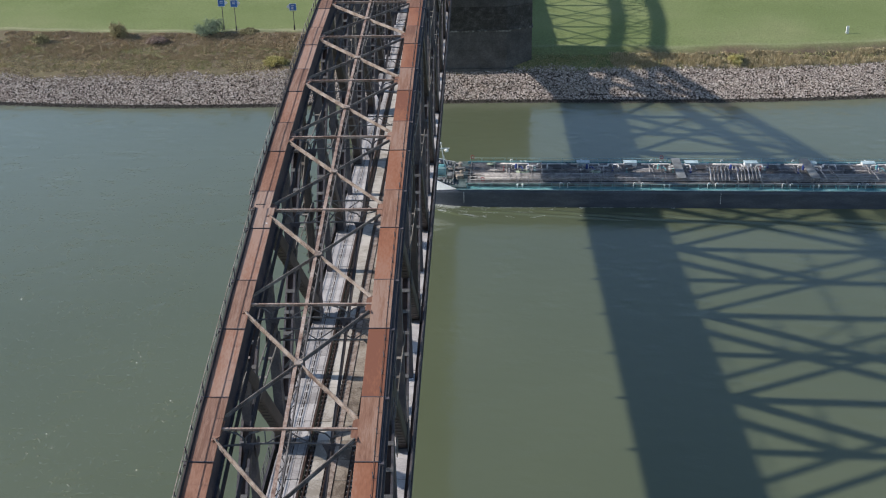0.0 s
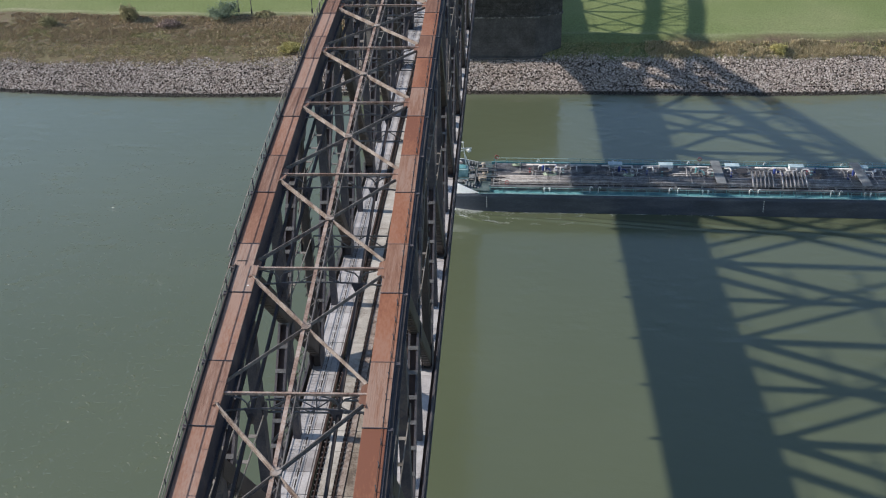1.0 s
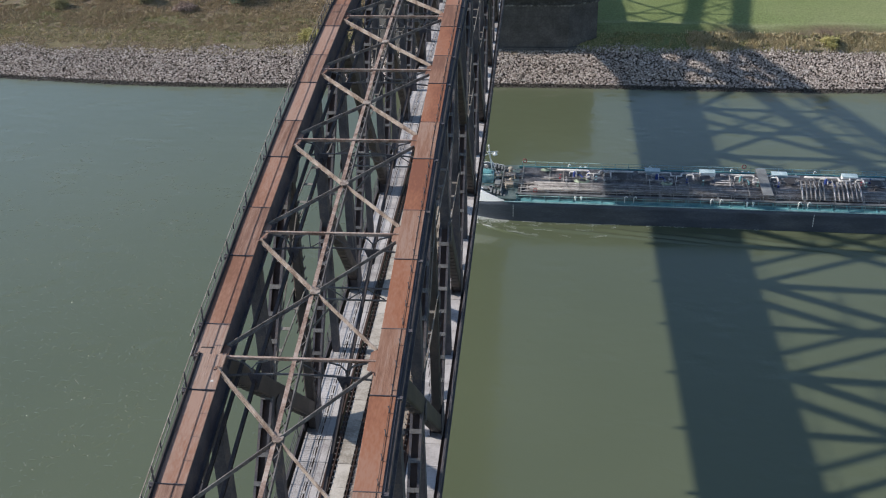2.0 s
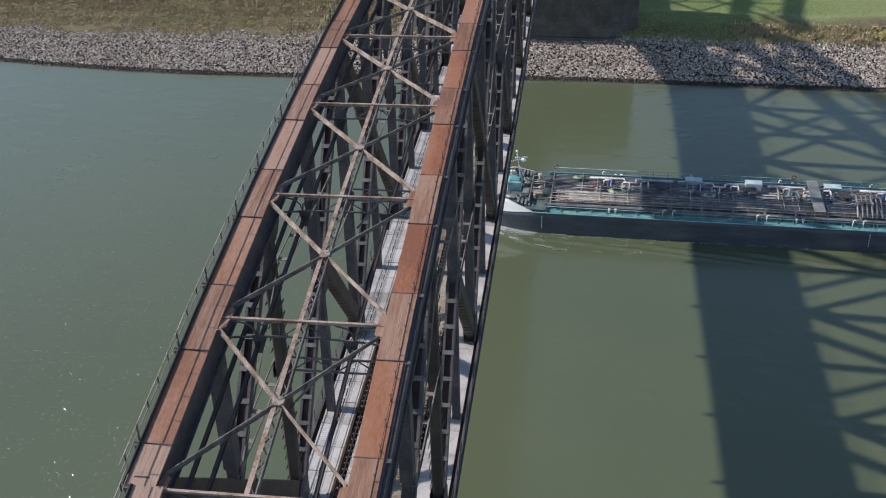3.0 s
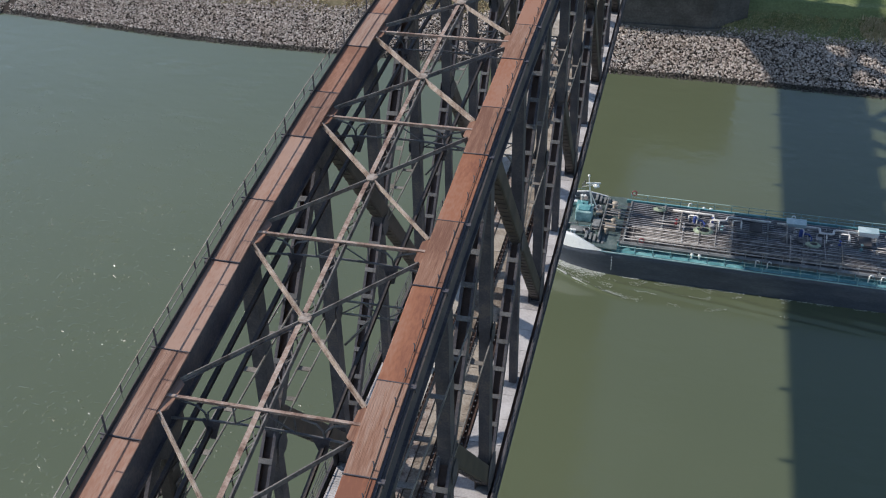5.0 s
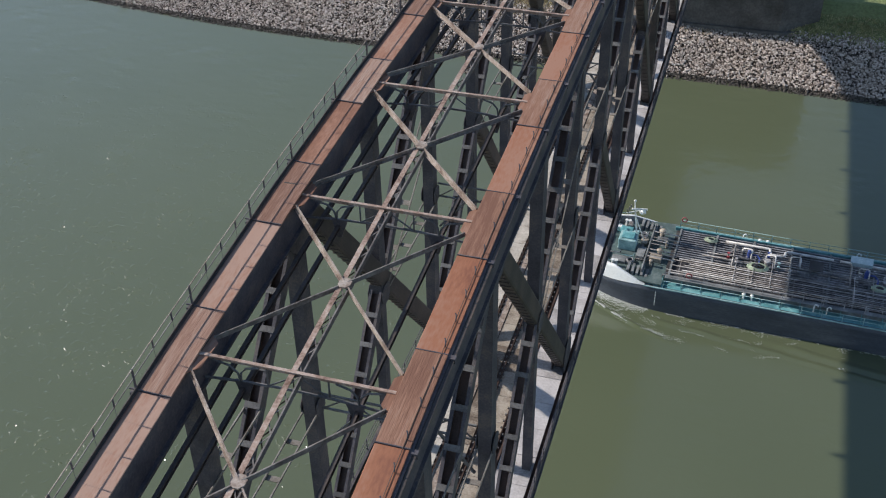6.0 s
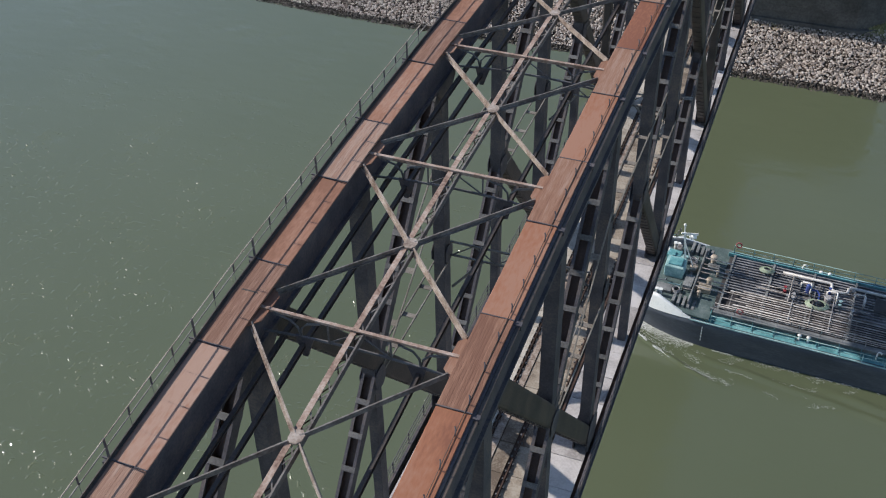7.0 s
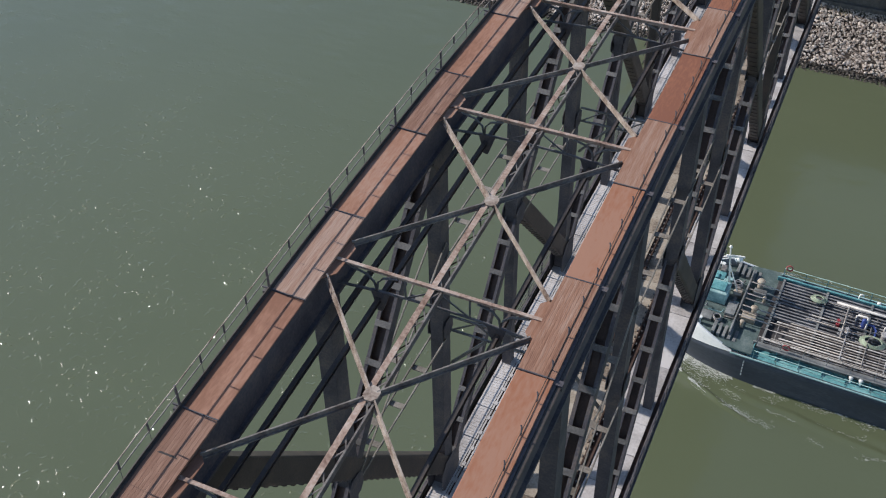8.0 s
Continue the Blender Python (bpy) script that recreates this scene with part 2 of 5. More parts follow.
def tube(bm, pts, r, sides=8):
    """A round bar along a chain of points."""
    pts = [Vector(p) for p in pts]
    rings = []
    for i, p in enumerate(pts):
        d = (pts[min(i + 1, len(pts) - 1)] - pts[max(i - 1, 0)]).normalized()
        u = d.cross(Vector((0, 0, 1)) if abs(d.z) < 0.9 else Vector((1, 0, 0))).normalized()
        w = d.cross(u)
        rings.append([bm.verts.new(p + (u * math.cos(6.28319 * k / sides) + w * math.sin(6.28319 * k / sides)) * r) for k in range(sides)])
    for a, b in zip(rings, rings[1:]):
        for k in range(sides):
            bm.faces.new((a[k], a[(k + 1) % sides], b[(k + 1) % sides], b[k]))
    bm.faces.new(rings[0][::-1])
    bm.faces.new(rings[-1])


# ---- river and banks ----
def shore(x):
    return 168.6 + 1.4 * math.sin(x * 0.045 + 1.2) + 0.00035 * (x - 10) ** 2 * (1 if abs(x) < 110 else 0) + (4.2 if abs(x) >= 110 else 0)


def bank_height(x, d):
    """The ground's height d metres behind the far water's edge."""
    left = min(1.0, max(0.0, (12 - x) / 30))
    knots = [(-8, -2.2), (0, 0.0), (11, 4.6), (16 - 2 * (1 - left), 5.6), (34 * left + 17 * (1 - left), 7.4), (60, 7.8), (4000, 7.8)]
    for (d0, z0), (d1, z1) in zip(knots, knots[1:]):
        if d <= d1:
            return z0 + (z1 - z0) * (max(d, d0) - d0) / (d1 - d0)
    return 7.8


def unevenness(x, d):
    """Lumps of the ground behind the water's edge."""
    return (noise.noise(Vector((x * 0.15, d * 0.15, 0))) * 0.35 + noise.noise(Vector((x * 0.6, d * 0.6, 5))) * 0.15) * (d > 2)


def far_bank():
    xs = [-3000, -1500, -800, -400] + [-260 + 2.5 * i for i in range(209)] + [400, 800, 1500, 3000]
    ds = [-8, -4] + [1.0 * i for i in range(0, 44)] + [46 + 4 * i for i in range(20)] + [140, 180, 240, 340, 600, 1200, 3000]
    verts, faces, weeds, track, bedding = [], [], [], [], []
    for x in xs:
        left = min(1.0, max(0.0, (12 - x) / 30))
        for d in ds:
            wide = 34 * left + 15.5 * (1 - left) + 2.0 * noise.noise(Vector((x * 0.08, 3, 1)))
            w = 1.0 if d < wide else max(0.0, 1 - (d - wide) / 2.5)
            # mown grass round the pier
            w *= 1 - 0.8 * max(0.0, min(1.0, (x - 4) / 8, (50 - x) / 6))
            verts.append((x, shore(x) + d, bank_height(x, d) + unevenness(x, d) * (0.4 + 0.6 * w)))
            weeds.append(w)
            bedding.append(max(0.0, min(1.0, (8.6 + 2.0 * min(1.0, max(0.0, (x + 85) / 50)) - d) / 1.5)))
            track.append(max(0.0, 1.0 - abs(d - wide - 2.6) / 1.3) * (0.55 + 0.6 * noise.noise(Vector((x * 0.1, 8, 2)))) * (0.4 + 0.6 * left))
    k = len(ds)
    for i in range(len(xs) - 1):
        for j in range(k - 1):
            faces.append((i * k + j, (i + 1) * k + j, (i + 1) * k + j + 1, i * k + j + 1))
    me = bpy.data.meshes.new("ground")
    me.from_pydata(verts, [], faces)
    a = me.attributes.new("weeds", "FLOAT", "POINT")
    a.data.foreach_set("value", weeds)
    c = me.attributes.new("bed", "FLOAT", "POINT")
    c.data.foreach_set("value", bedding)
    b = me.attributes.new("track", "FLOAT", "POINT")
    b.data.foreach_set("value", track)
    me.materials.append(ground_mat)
    for p in me.polygons:
        p.use_smooth = True
    return tagged(new("ground", me), "green riverside meadow with a dry weedy bank", "ground", kind="structure")


far_bank()
bm = bmesh.new()
q = [bm.verts.new(p) for p in ((-3000, -3000, 0), (3000, -3000, 0), (3000, 180, 0), (-3000, 180, 0))]
bm.faces.new(q)
tagged(new("water", mesh_of("water", bm, water_mat)), "murky green river water with fine ripples", "river", kind="structure")

# ---- the bridge ----
P = 10.45
MID = 78.35
XT = 4.85
DECK = 22.0
NODES = [MID + P * i for i in range(-10, 11)]
END = NODES[-1]


def top_z(y):
    """The height of the chords' upper face along the main span and the span behind it."""
    if y > END:
        return 40.7 - 0.00135 * (y - END - 57.5) ** 2
    return min(49.32 - 0.00138 * (y - 83.0) ** 2, 34.0 + (END - y) * 0.22)


def solid_member(name, a, b, w, h, parent, ribs=()):
    """A plated box strut; flanges stand a little proud of its webs, ribs names the faces that carry dark batten plates: 1 is a diagonal's underside."""
    a, b = Vector(a), Vector(b)
    bm = bmesh.new()
    e, f = w / 2, h / 2
    if ribs:
        # rounded by its riveted corner angles
        section(bm, a, b, [(-e + 0.12, -f), (e - 0.12, -f), (e - 0.03, -f + 0.05), (e, -f + 0.16), (e, f - 0.16), (e - 0.03, f - 0.05), (e - 0.12, f), (-e + 0.12, f), (-e + 0.03, f - 0.05), (-e, f - 0.16), (-e, -f + 0.16), (-e + 0.03, -f + 0.05)])
    else:
        section(bm, a, b, [(-e, -f), (e, -f), (e, f), (-e, f), (-e, f - 0.08), (-e + 0.05, f - 0.08), (-e + 0.05, -f + 0.08), (-e, -f + 0.08)])
    ob = part(name, bm, steel_brown if ribs else steel_dark, parent)
    if ribs:
        d = b - a
        n = int(d.length / 0.85)
        rot = Vector((0, 0, 1)).rotation_difference(d.normalized()).to_matrix().to_4x4()
        for i in range(1, n):
            for k in ribs:
                piece("batten", rib_mesh if len(ribs) == 1 else lace_mesh, ob, Matrix.Translation(a + d * (i / n)) @ rot @ Matrix.Translation((0, k * f, 0)))
    return ob


bm = bmesh.new()
box(bm, (-0.30, -0.05, -0.15), (0.30, 0.05, 0.15))
rib_mesh = mesh_of("batten", bm, steel_brown)
bm = bmesh.new()
box(bm, (-0.36, -0.015, -0.09), (0.36, 0.015, 0.09))
lace_mesh = mesh_of("batten", bm, steel_dark)


def ladder_member(name, a, b, w, h, parent, step=1.75, web=True, flat=0.3):
    """A battened strut: two flanged sides, a set-back web and flat batten plates."""
    a, b = Vector(a), Vector(b)
    ob = None
    e, f = w / 2, h / 2
    for s in (-1, 1):
        bm = bmesh.new()
        section(bm, a, b, [(s * e, -f), (s * e, f), (s * (e - 0.065), f), (s * (e - 0.065), -f)] if not web else [(s * q, r) for q, r in ((e, -f), (e, f), (e - 0.17, f), (e - 0.17, f - 0.05), (e - 0.06, f - 0.05), (e - 0.06, -f + 0.05), (e - 0.17, -f + 0.05), (e - 0.17, -f))])
        ob = part(name if s < 0 else "side_channel", bm, steel_dark if web else steel_pale, parent if s < 0 else ob)
    if web:
        bw = bmesh.new()
        beam(bw, a, b, w - 0.2, 0.05)
        part("web", bw, rail_steel, ob, "rust-brown inner web")
    d = b - a
    n, dn = max(2, int(d.length / step)), d.normalized()
    for i in range(1 if web else 0, n):
        c = a + d * (i / n)
        for s in ((-1, 1) if web else (1,)):
            bb = bmesh.new()
            beam(bb, c - dn * flat / 2, c + dn * flat / 2, w * 1.0, 0.04, s1=s * (h / 2 + 0.022))
            part("batten_plate", bb, steel_grey if web else steel_pale, ob)
    return ob


def gusset(parent, x, y, z, wy, wz, name="gusset_plate"):
    """Two thick eight-sided plates over a joint."""
    pts = [(-1, -0.5), (-0.5, -1), (0.5, -1), (1, -0.5), (1, 0.5), (0.5, 1), (-0.5, 1), (-1, 0.5)]
    for s in (-1, 1):
        bm = bmesh.new()
        f = [bm.verts.new((x + s * 0.44, y + p * wy / 2, z + q * wz / 2)) for p, q in pts]
        g = [bm.verts.new((x + s * 0.48, y + p * wy / 2, z + q * wz / 2)) for p, q in pts]
        bm.faces.new(f)
        bm.faces.new(g[::-1])
        for i in range(8):
            bm.faces.new((f[i], f[(i + 1) % 8], g[(i + 1) % 8], g[i]))
        part(name, bm, steel_dark, parent)


def jog(s, y):
    """The upstream chord steps inwards before the fifth node."""
    return 0.36 if s < 0 and y < NODES[4] - 0.01 else 0.0


def mid_z(y):
    return (top_z(y) - 1.0 + DECK) / 2


def webs(root, nodes, first, detail=True):
    """Posts, hangers, crossing diagonals and two levels of battened struts of both trusses; main posts stand at first and every second node."""
    n = len(nodes)
    for s in (-1, 1):
        x = s * XT
        for i in range(n - 1):
            xc = x + jog(s, nodes[i])
            a, b = Vector((xc, nodes[i], top_z(nodes[i]) - 0.9)), Vector((xc, nodes[i + 1], top_z(nodes[i + 1]) - 0.9))
            bm = bmesh.new()
            section(bm, a, b, [(0.68, 0.82), (-0.68, 0.82), (-0.68, -0.70), (-0.84, -0.70), (-0.84, -0.85), (-0.42, -0.85), (-0.42, -0.78), (-0.58, -0.78), (-0.58, 0.70), (0.58, 0.70), (0.58, -0.78), (0.42, -0.78), (0.42, -0.85), (0.84, -0.85), (0.84, -0.70), (0.68, -0.70)])
            part("chord_segment", bm, steel_dark, root, "dark blue-grey riveted box chord")
        for i in range(first, n, 2):
            y, zt = nodes[i], top_z(nodes[i]) - 1.5
            # two of the posts are laced with riveted battens
            solid_member("post", (x, y, zt), (x, y, DECK - 0.9), 0.7 if detail else 0.4, 0.95 if detail else 0.5, root, ribs=(-1, 1) if detail and i % 8 == 6 else ())
            if detail:
                gusset(root, x, y, DECK + 1.0, 2.4, 2.6)
                gusset(root, x, y, zt - 0.5, 2.6, 2.4)
                gusset(root, x, y, mid_z(y), 1.1, 1.2)
            if i + 2 < n:
                y1, y2 = nodes[i + 1], nodes[i + 2]
                zt2 = top_z(y2) - 1.5
                # full diagonals in every second double panel, lower halves in those between
                ya, za = (y, zt) if i % 4 == 0 or not detail else (y1 + 0.3, 34.2)
                lift = (1.2 if s < 0 else 0.3) if detail else 0.0
                solid_member("diagonal", (x, ya, za + lift), (x, y2, DECK + 0.2 + lift), 0.80 if detail else 0.4, 1.22 if detail else 0.34, root, ribs=(1,) if detail else ())
                ladder_member("battened_diagonal", (x, y2, zt2), (x, y, DECK + 0.2), 0.78, 0.66, root) if detail else solid_member("battened_diagonal", (x, y2, zt2), (x, y, DECK + 0.2), 0.4, 0.3, root)
                cut = min(34.9, top_z(y1) - 8)
                solid_member("hanger", (x, y1, top_z(y1) - 1.5), (x, y1, cut), 0.72 if detail else 0.3, 0.95 if detail else 0.3, root)
                solid_member("hanger", (x, y1, cut), (x, y1, DECK - 0.9), 0.56 if detail else 0.3, 0.75 if detail else 0.3, root)
                if detail:
                    gusset(root, x, y1, (zt + DECK) / 2, 1.3, 1.4)
                    low, high = min(34.45, top_z(y1) - 9.0), min(40.05, top_z(y1) - 5.0)
                    # battened struts: level ones from the middle to the next post, and one above, level or rising
                    runs = [((y1, low), (y2, low))]
                    runs.append(((y1, low), (y2, low + 6.6)) if i % 4 == 0 else ((y, high), (y + 14.85, high)))
                    for (ya, za), (yb, zb) in runs:
                        ladder_member("mid_strut", (x, ya, za), (x, yb, zb), 0.88, 0.13, root, step=2.55, web=False, flat=0.34)


bridge = thing("railway_bridge", "long steel truss railway bridge with rusty top chords over a river", "bridge")
webs(bridge, NODES, 0)
far_span = thing("railway_bridge", "steel truss span of a railway bridge over a meadow", "bridge")
webs(far_span, [END + 2.2 + P * i for i in range(12)], 0, detail=False)

# top bracing of the far span
for i in range(11):
    ya, yb = END + 2.2 + P * i, END + 2.2 + P * (i + 1)
    for (xa, y0), (xb, y1) in (((-4.1, ya), (4.1, ya)), ((-4.1, ya), (4.1, yb)), ((4.1, ya), (-4.1, yb))):
        bm = bmesh.new()
        beam(bm, (xa, y0, top_z(y0) - 0.3), (xb, y1, top_z(y1) - 0.3), 0.26, 0.2, (0, 0, 1))
        part("top_brace", bm, steel_dark, far_span)

SEEN = [i for i in range(20) if -30 < NODES[i] < 150]


def angle_rail(bm, a, b, x, leg, h):
    """One angle bar: a flat top leg and an upright leg at its outer edge."""
    o, t = Vector((x, 0, 0)), math.copysign(0.03, leg)
    section(bm, a + o, b + o, [(0, 0), (leg, 0), (leg, -0.03), (t, -0.03), (t, -h), (0, -h)])


def ribbed(width):
    """Outline of a ribbed plate: eleven flat ribs with shallow grooves between."""
    pts, w = [(-width / 2, -0.06), (width / 2, -0.06)], width / 11
    for k in range(11):
        e = width / 2 - k * w
        pts += [(e - 0.004, 0.03), (e - w + 0.030, 0.03), (e - w + 0.022, 0.026), (e - w + 0.008, 0.026)]
    return pts


for i in range(20):
    y0, y1 = NODES[i], NODES[i + 1]
    z0, z1 = top_z(y0), top_z(y1)
    ym, zm = (y0 + y1) / 2, (z0 + z1) / 2
    at = lambda y, dz=0.0: z0 + (z1 - z0) * (y - y0) / P + dz
    for s in (-1, 1):
        x = s * XT
        # flat cover plate between the nodes, ribbed plate bent over the node
        bm = bmesh.new()
        x, wide = (-4.825 + jog(s, y0), 1.45) if s < 0 else (4.76, 1.32)
        beam(bm, (x, y0 + 2.25, at(y0 + 2.25, -0.03)), (x, y1 - 2.51, at(y1 - 2.51, -0.03)), wide, 0.06)
        ob = part("cover_plate", bm, faded if s < 0 else rust, bridge, "flat faded rust-brown cover plate" if s < 0 else "flat rust-orange cover plate")
        bv = ob.modifiers.new("edge", "BEVEL")
        bv.width, bv.segments = 0.015, 1
        bm = bmesh.new()
        prior = top_z(y0 - P) if i else z0 - 0.3
        zb = z0 + (prior - z0) * 2.45 / P
        back = x - jog(s, y0) + jog(s, y0 - P)
        section(bm, (back, y0 - 2.45, zb), (back, y0, z0), ribbed(wide))
        section(bm, (x, y0, z0), (x, y0 + 2.19, at(y0 + 2.19)), ribbed(wide))
        part("node_plate", bm, faded_rib if s < 0 else rust_rib, bridge, "rust-red plate with lengthwise ribs")
        if s < 0:
            # dark angle along the outer edge, under the hand rail
            bm = bmesh.new()
            section(bm, (x - wide / 2, y0, at(y0, 0.034)), (x - wide / 2, y1, at(y1, 0.034)), [(-0.02, -0.06), (0.11, 0.0), (0.11, 0.02), (0.02, 0.02), (0.02, 0.12), (-0.02, 0.12)])
            part("edge_angle", bm, steel_brown, bridge)
        # dark joint straps and side lugs
        for yj in (y0 + 2.22, y1 - 2.48):
            bm = bmesh.new()
            beam(bm, (x - wide / 2 - 0.02, yj, at(yj, 0.02)), (x + wide / 2 + 0.02, yj, at(yj, 0.02)), 0.05, 0.05, (0, 0, 1))
            box(bm, (x + s * 0.78 - 0.2, yj - 0.12, at(yj, -0.30)), (x + s * 0.78 + 0.2, yj + 0.12, at(yj, -0.06)))
            part("joint_strap", bm, steel_dark, bridge)
        # gusset tongue towards the bracing
        for ys, k in ((y0, 1), (y1, -1)):
            zs = top_z(ys)
            a, b = Vector((s * 4.0, ys + k * 0.98, zs - 0.18)), Vector((0, ym, zm - 0.22))
            bm = bmesh.new()
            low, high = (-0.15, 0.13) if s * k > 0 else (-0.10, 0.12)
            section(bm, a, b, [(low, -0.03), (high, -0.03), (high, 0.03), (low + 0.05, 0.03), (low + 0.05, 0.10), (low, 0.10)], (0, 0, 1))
            # braces of one direction get the darker steel: their shade side as colour
            part("top_brace", bm, steel_brace if s * k > 0 else steel_shade, bridge, "" if s * k > 0 else "grey brace angle with shade put into its colour")
        bm = bmesh.new()
        inner, outer = s * 3.72, s * 4.14
        lo = [bm.verts.new((px, y0 + py, z0 - 0.2)) for px, py in ((outer, -1.2), (inner, -0.75), (inner, 0.75), (outer, 1.2))]
        hi = [bm.verts.new(v.co + Vector((0, 0, 0.05))) for v in lo]
        bm.faces.new(lo)
        bm.faces.new(hi[::-1])
        for k in range(4):
            bm.faces.new((lo[k], hi[k], hi[(k + 1) % 4], lo[(k + 1) % 4]))
        bmesh.ops.recalc_face_normals(bm, faces=bm.faces[:])
        part("brace_gusset", bm, rust_rib, bridge)
    ca, cb = Vector((0, y0, z0 - 0.18)), Vector((0, y1, z1 - 0.18))
    bm = bmesh.new()
    angle_rail(bm, ca, cb, -0.28, 0.23, 0.28)
    strut = part("centre_strut", bm, steel_tan, bridge, "laced pinkish-grey centre strut")
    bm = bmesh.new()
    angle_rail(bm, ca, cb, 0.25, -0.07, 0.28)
    # darker than its twin: the shade on its upright leg is painted in
    part("strut_rail", bm, steel_shade, strut, "thin strut rail with shade put into its colour")
    for k in range(14):
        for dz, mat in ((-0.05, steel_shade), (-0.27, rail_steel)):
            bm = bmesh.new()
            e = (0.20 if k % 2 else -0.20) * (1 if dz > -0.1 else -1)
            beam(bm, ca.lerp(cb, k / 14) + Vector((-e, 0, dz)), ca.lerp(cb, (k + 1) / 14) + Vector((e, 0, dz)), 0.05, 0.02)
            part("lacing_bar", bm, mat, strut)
    bm = bmesh.new()
    rr = [(0.29 * math.cos(k * 0.785 + 0.39), ym + 0.36 * math.sin(k * 0.785 + 0.39)) for k in range(8)]
    ra, rb = [bm.verts.new((*q, zm - 0.16)) for q in rr], [bm.verts.new((*q, zm - 0.09)) for q in rr]
    bm.faces.new(ra[::-1])
    bm.faces.new(rb)
    for k in range(8):
        bm.faces.new((ra[k], ra[(k + 1) % 8], rb[(k + 1) % 8], rb[k]))
    part("cross_gusset", bm, steel_brace, bridge)
    # sway frame under the cross strut
    bm = bmesh.new()
    beam(bm, (-4.15, y0 - 0.03, z0 - 0.12), (4.15, y0 - 0.03, z0 - 0.12), 0.05, 0.15, (0, 0, 1))
    beam(bm, (-4.15, y0 + 0.03, z0 - 0.24), (4.15, y0 + 0.03, z0 - 0.24), 0.19, 0.04, (0, 0, 1))
    part("cross_strut", bm, steel_tan, bridge)
    arch = lambda xx: z0 - 1.15 - 0.25 * (xx / 4.15) ** 2
    bm = bmesh.new()
    tube(bm, [(-4.15 + k * 8.3 / 8, y0, arch(-4.15 + k * 8.3 / 8)) for k in range(9)], 0.06, 6)
    sway = part("sway_strut", bm, steel_grey, bridge)
    for s in (-1, 1):
        bm = bmesh.new()
        beam(bm, (s * 1.3, y0, arch(1.3)), (s * 1.3, y0, z0 - 0.3), 0.06, 0.06)
        part("sway_post", bm, steel_grey, sway)
        bm = bmesh.new()
        beam(bm, (s * 1.3, y0, arch(1.3)), (0, y0, z0 - 0.33), 0.05, 0.05)
        part("sway_brace", bm, steel_grey, sway)
        # curved knees down from the cross strut
        for e1, e2, e3 in ((2.45, 2.2, 1.6), (2.6, 2.9, 3.6)):
            bm = bmesh.new()
            tube(bm, [(s * 2.5, y0, arch(2.5)), (s * e1, y0, z0 - 0.8), (s * e2, y0, z0 - 0.5), (s * e3, y0, z0 - 0.33)], 0.05, 5)
            part("sway_knee", bm, steel_grey, sway)
    for s in (-1, 1):
        bm = bmesh.new()
        tri = [(s * 1.95, z0 - 1.2), (s * 2.75, z0 - 1.2), (s * 2.5, z0 - 2.2), (s * 2.3, z0 - 2.2)]
        fa = [bm.verts.new((px, y0 - 0.06, pz)) for px, pz in tri]
        fb = [bm.verts.new((px, y0 + 0.06, pz)) for px, pz in tri]
        bm.faces.new(fa)
        bm.faces.new(fb[::-1])
        for k in range(4):
            bm.faces.new((fa[k], fb[k], fb[(k + 1) % 4], fa[(k + 1) % 4]))
        part("rail_bracket", bm, steel_dark, bridge)
    for s in (-1, 1):
        for xr, dz in (((3.35, -1.55), (2.42, -1.62)) if s < 0 else ((2.42, -1.62),)):
            bm = bmesh.new()
            a, b = Vector((s * xr, y0, z0 + dz)), Vector((s * xr, y1, z1 + dz))
            section(bm, a, b, i_shape(0.17, 0.24, 0.05, 0.03))
            part("inspection_rail", bm, steel_brown, bridge, "dark runway rail hung inside the truss")

# transverse frames half way up, at the main posts
for i in range(0, 21, 2):
    y, z = NODES[i], mid_z(NODES[i]) + 0.4
    if z < DECK + 8:
        continue
    bm = bmesh.new()
    for dz in (-0.5, 0.5):
        beam(bm, (-4.3, y, z + dz), (4.3, y, z + dz), 0.09, 0.12, (0, 0, 1))
    for k in range(6):
        xa, xb = -4.2 + k * 1.4, -2.8 + k * 1.4
        beam(bm, (xa, y, z + (0.5 if k % 2 else -0.5)), (xb, y, z + (-0.5 if k % 2 else 0.5)), 0.07, 0.07)
    for s in (-1, 1):
        beam(bm, (s * 4.2, y, z - 3.0), (s * 2.2, y, z - 0.5), 0.14, 0.14)
    part("portal_frame", bm, steel_grey, bridge)

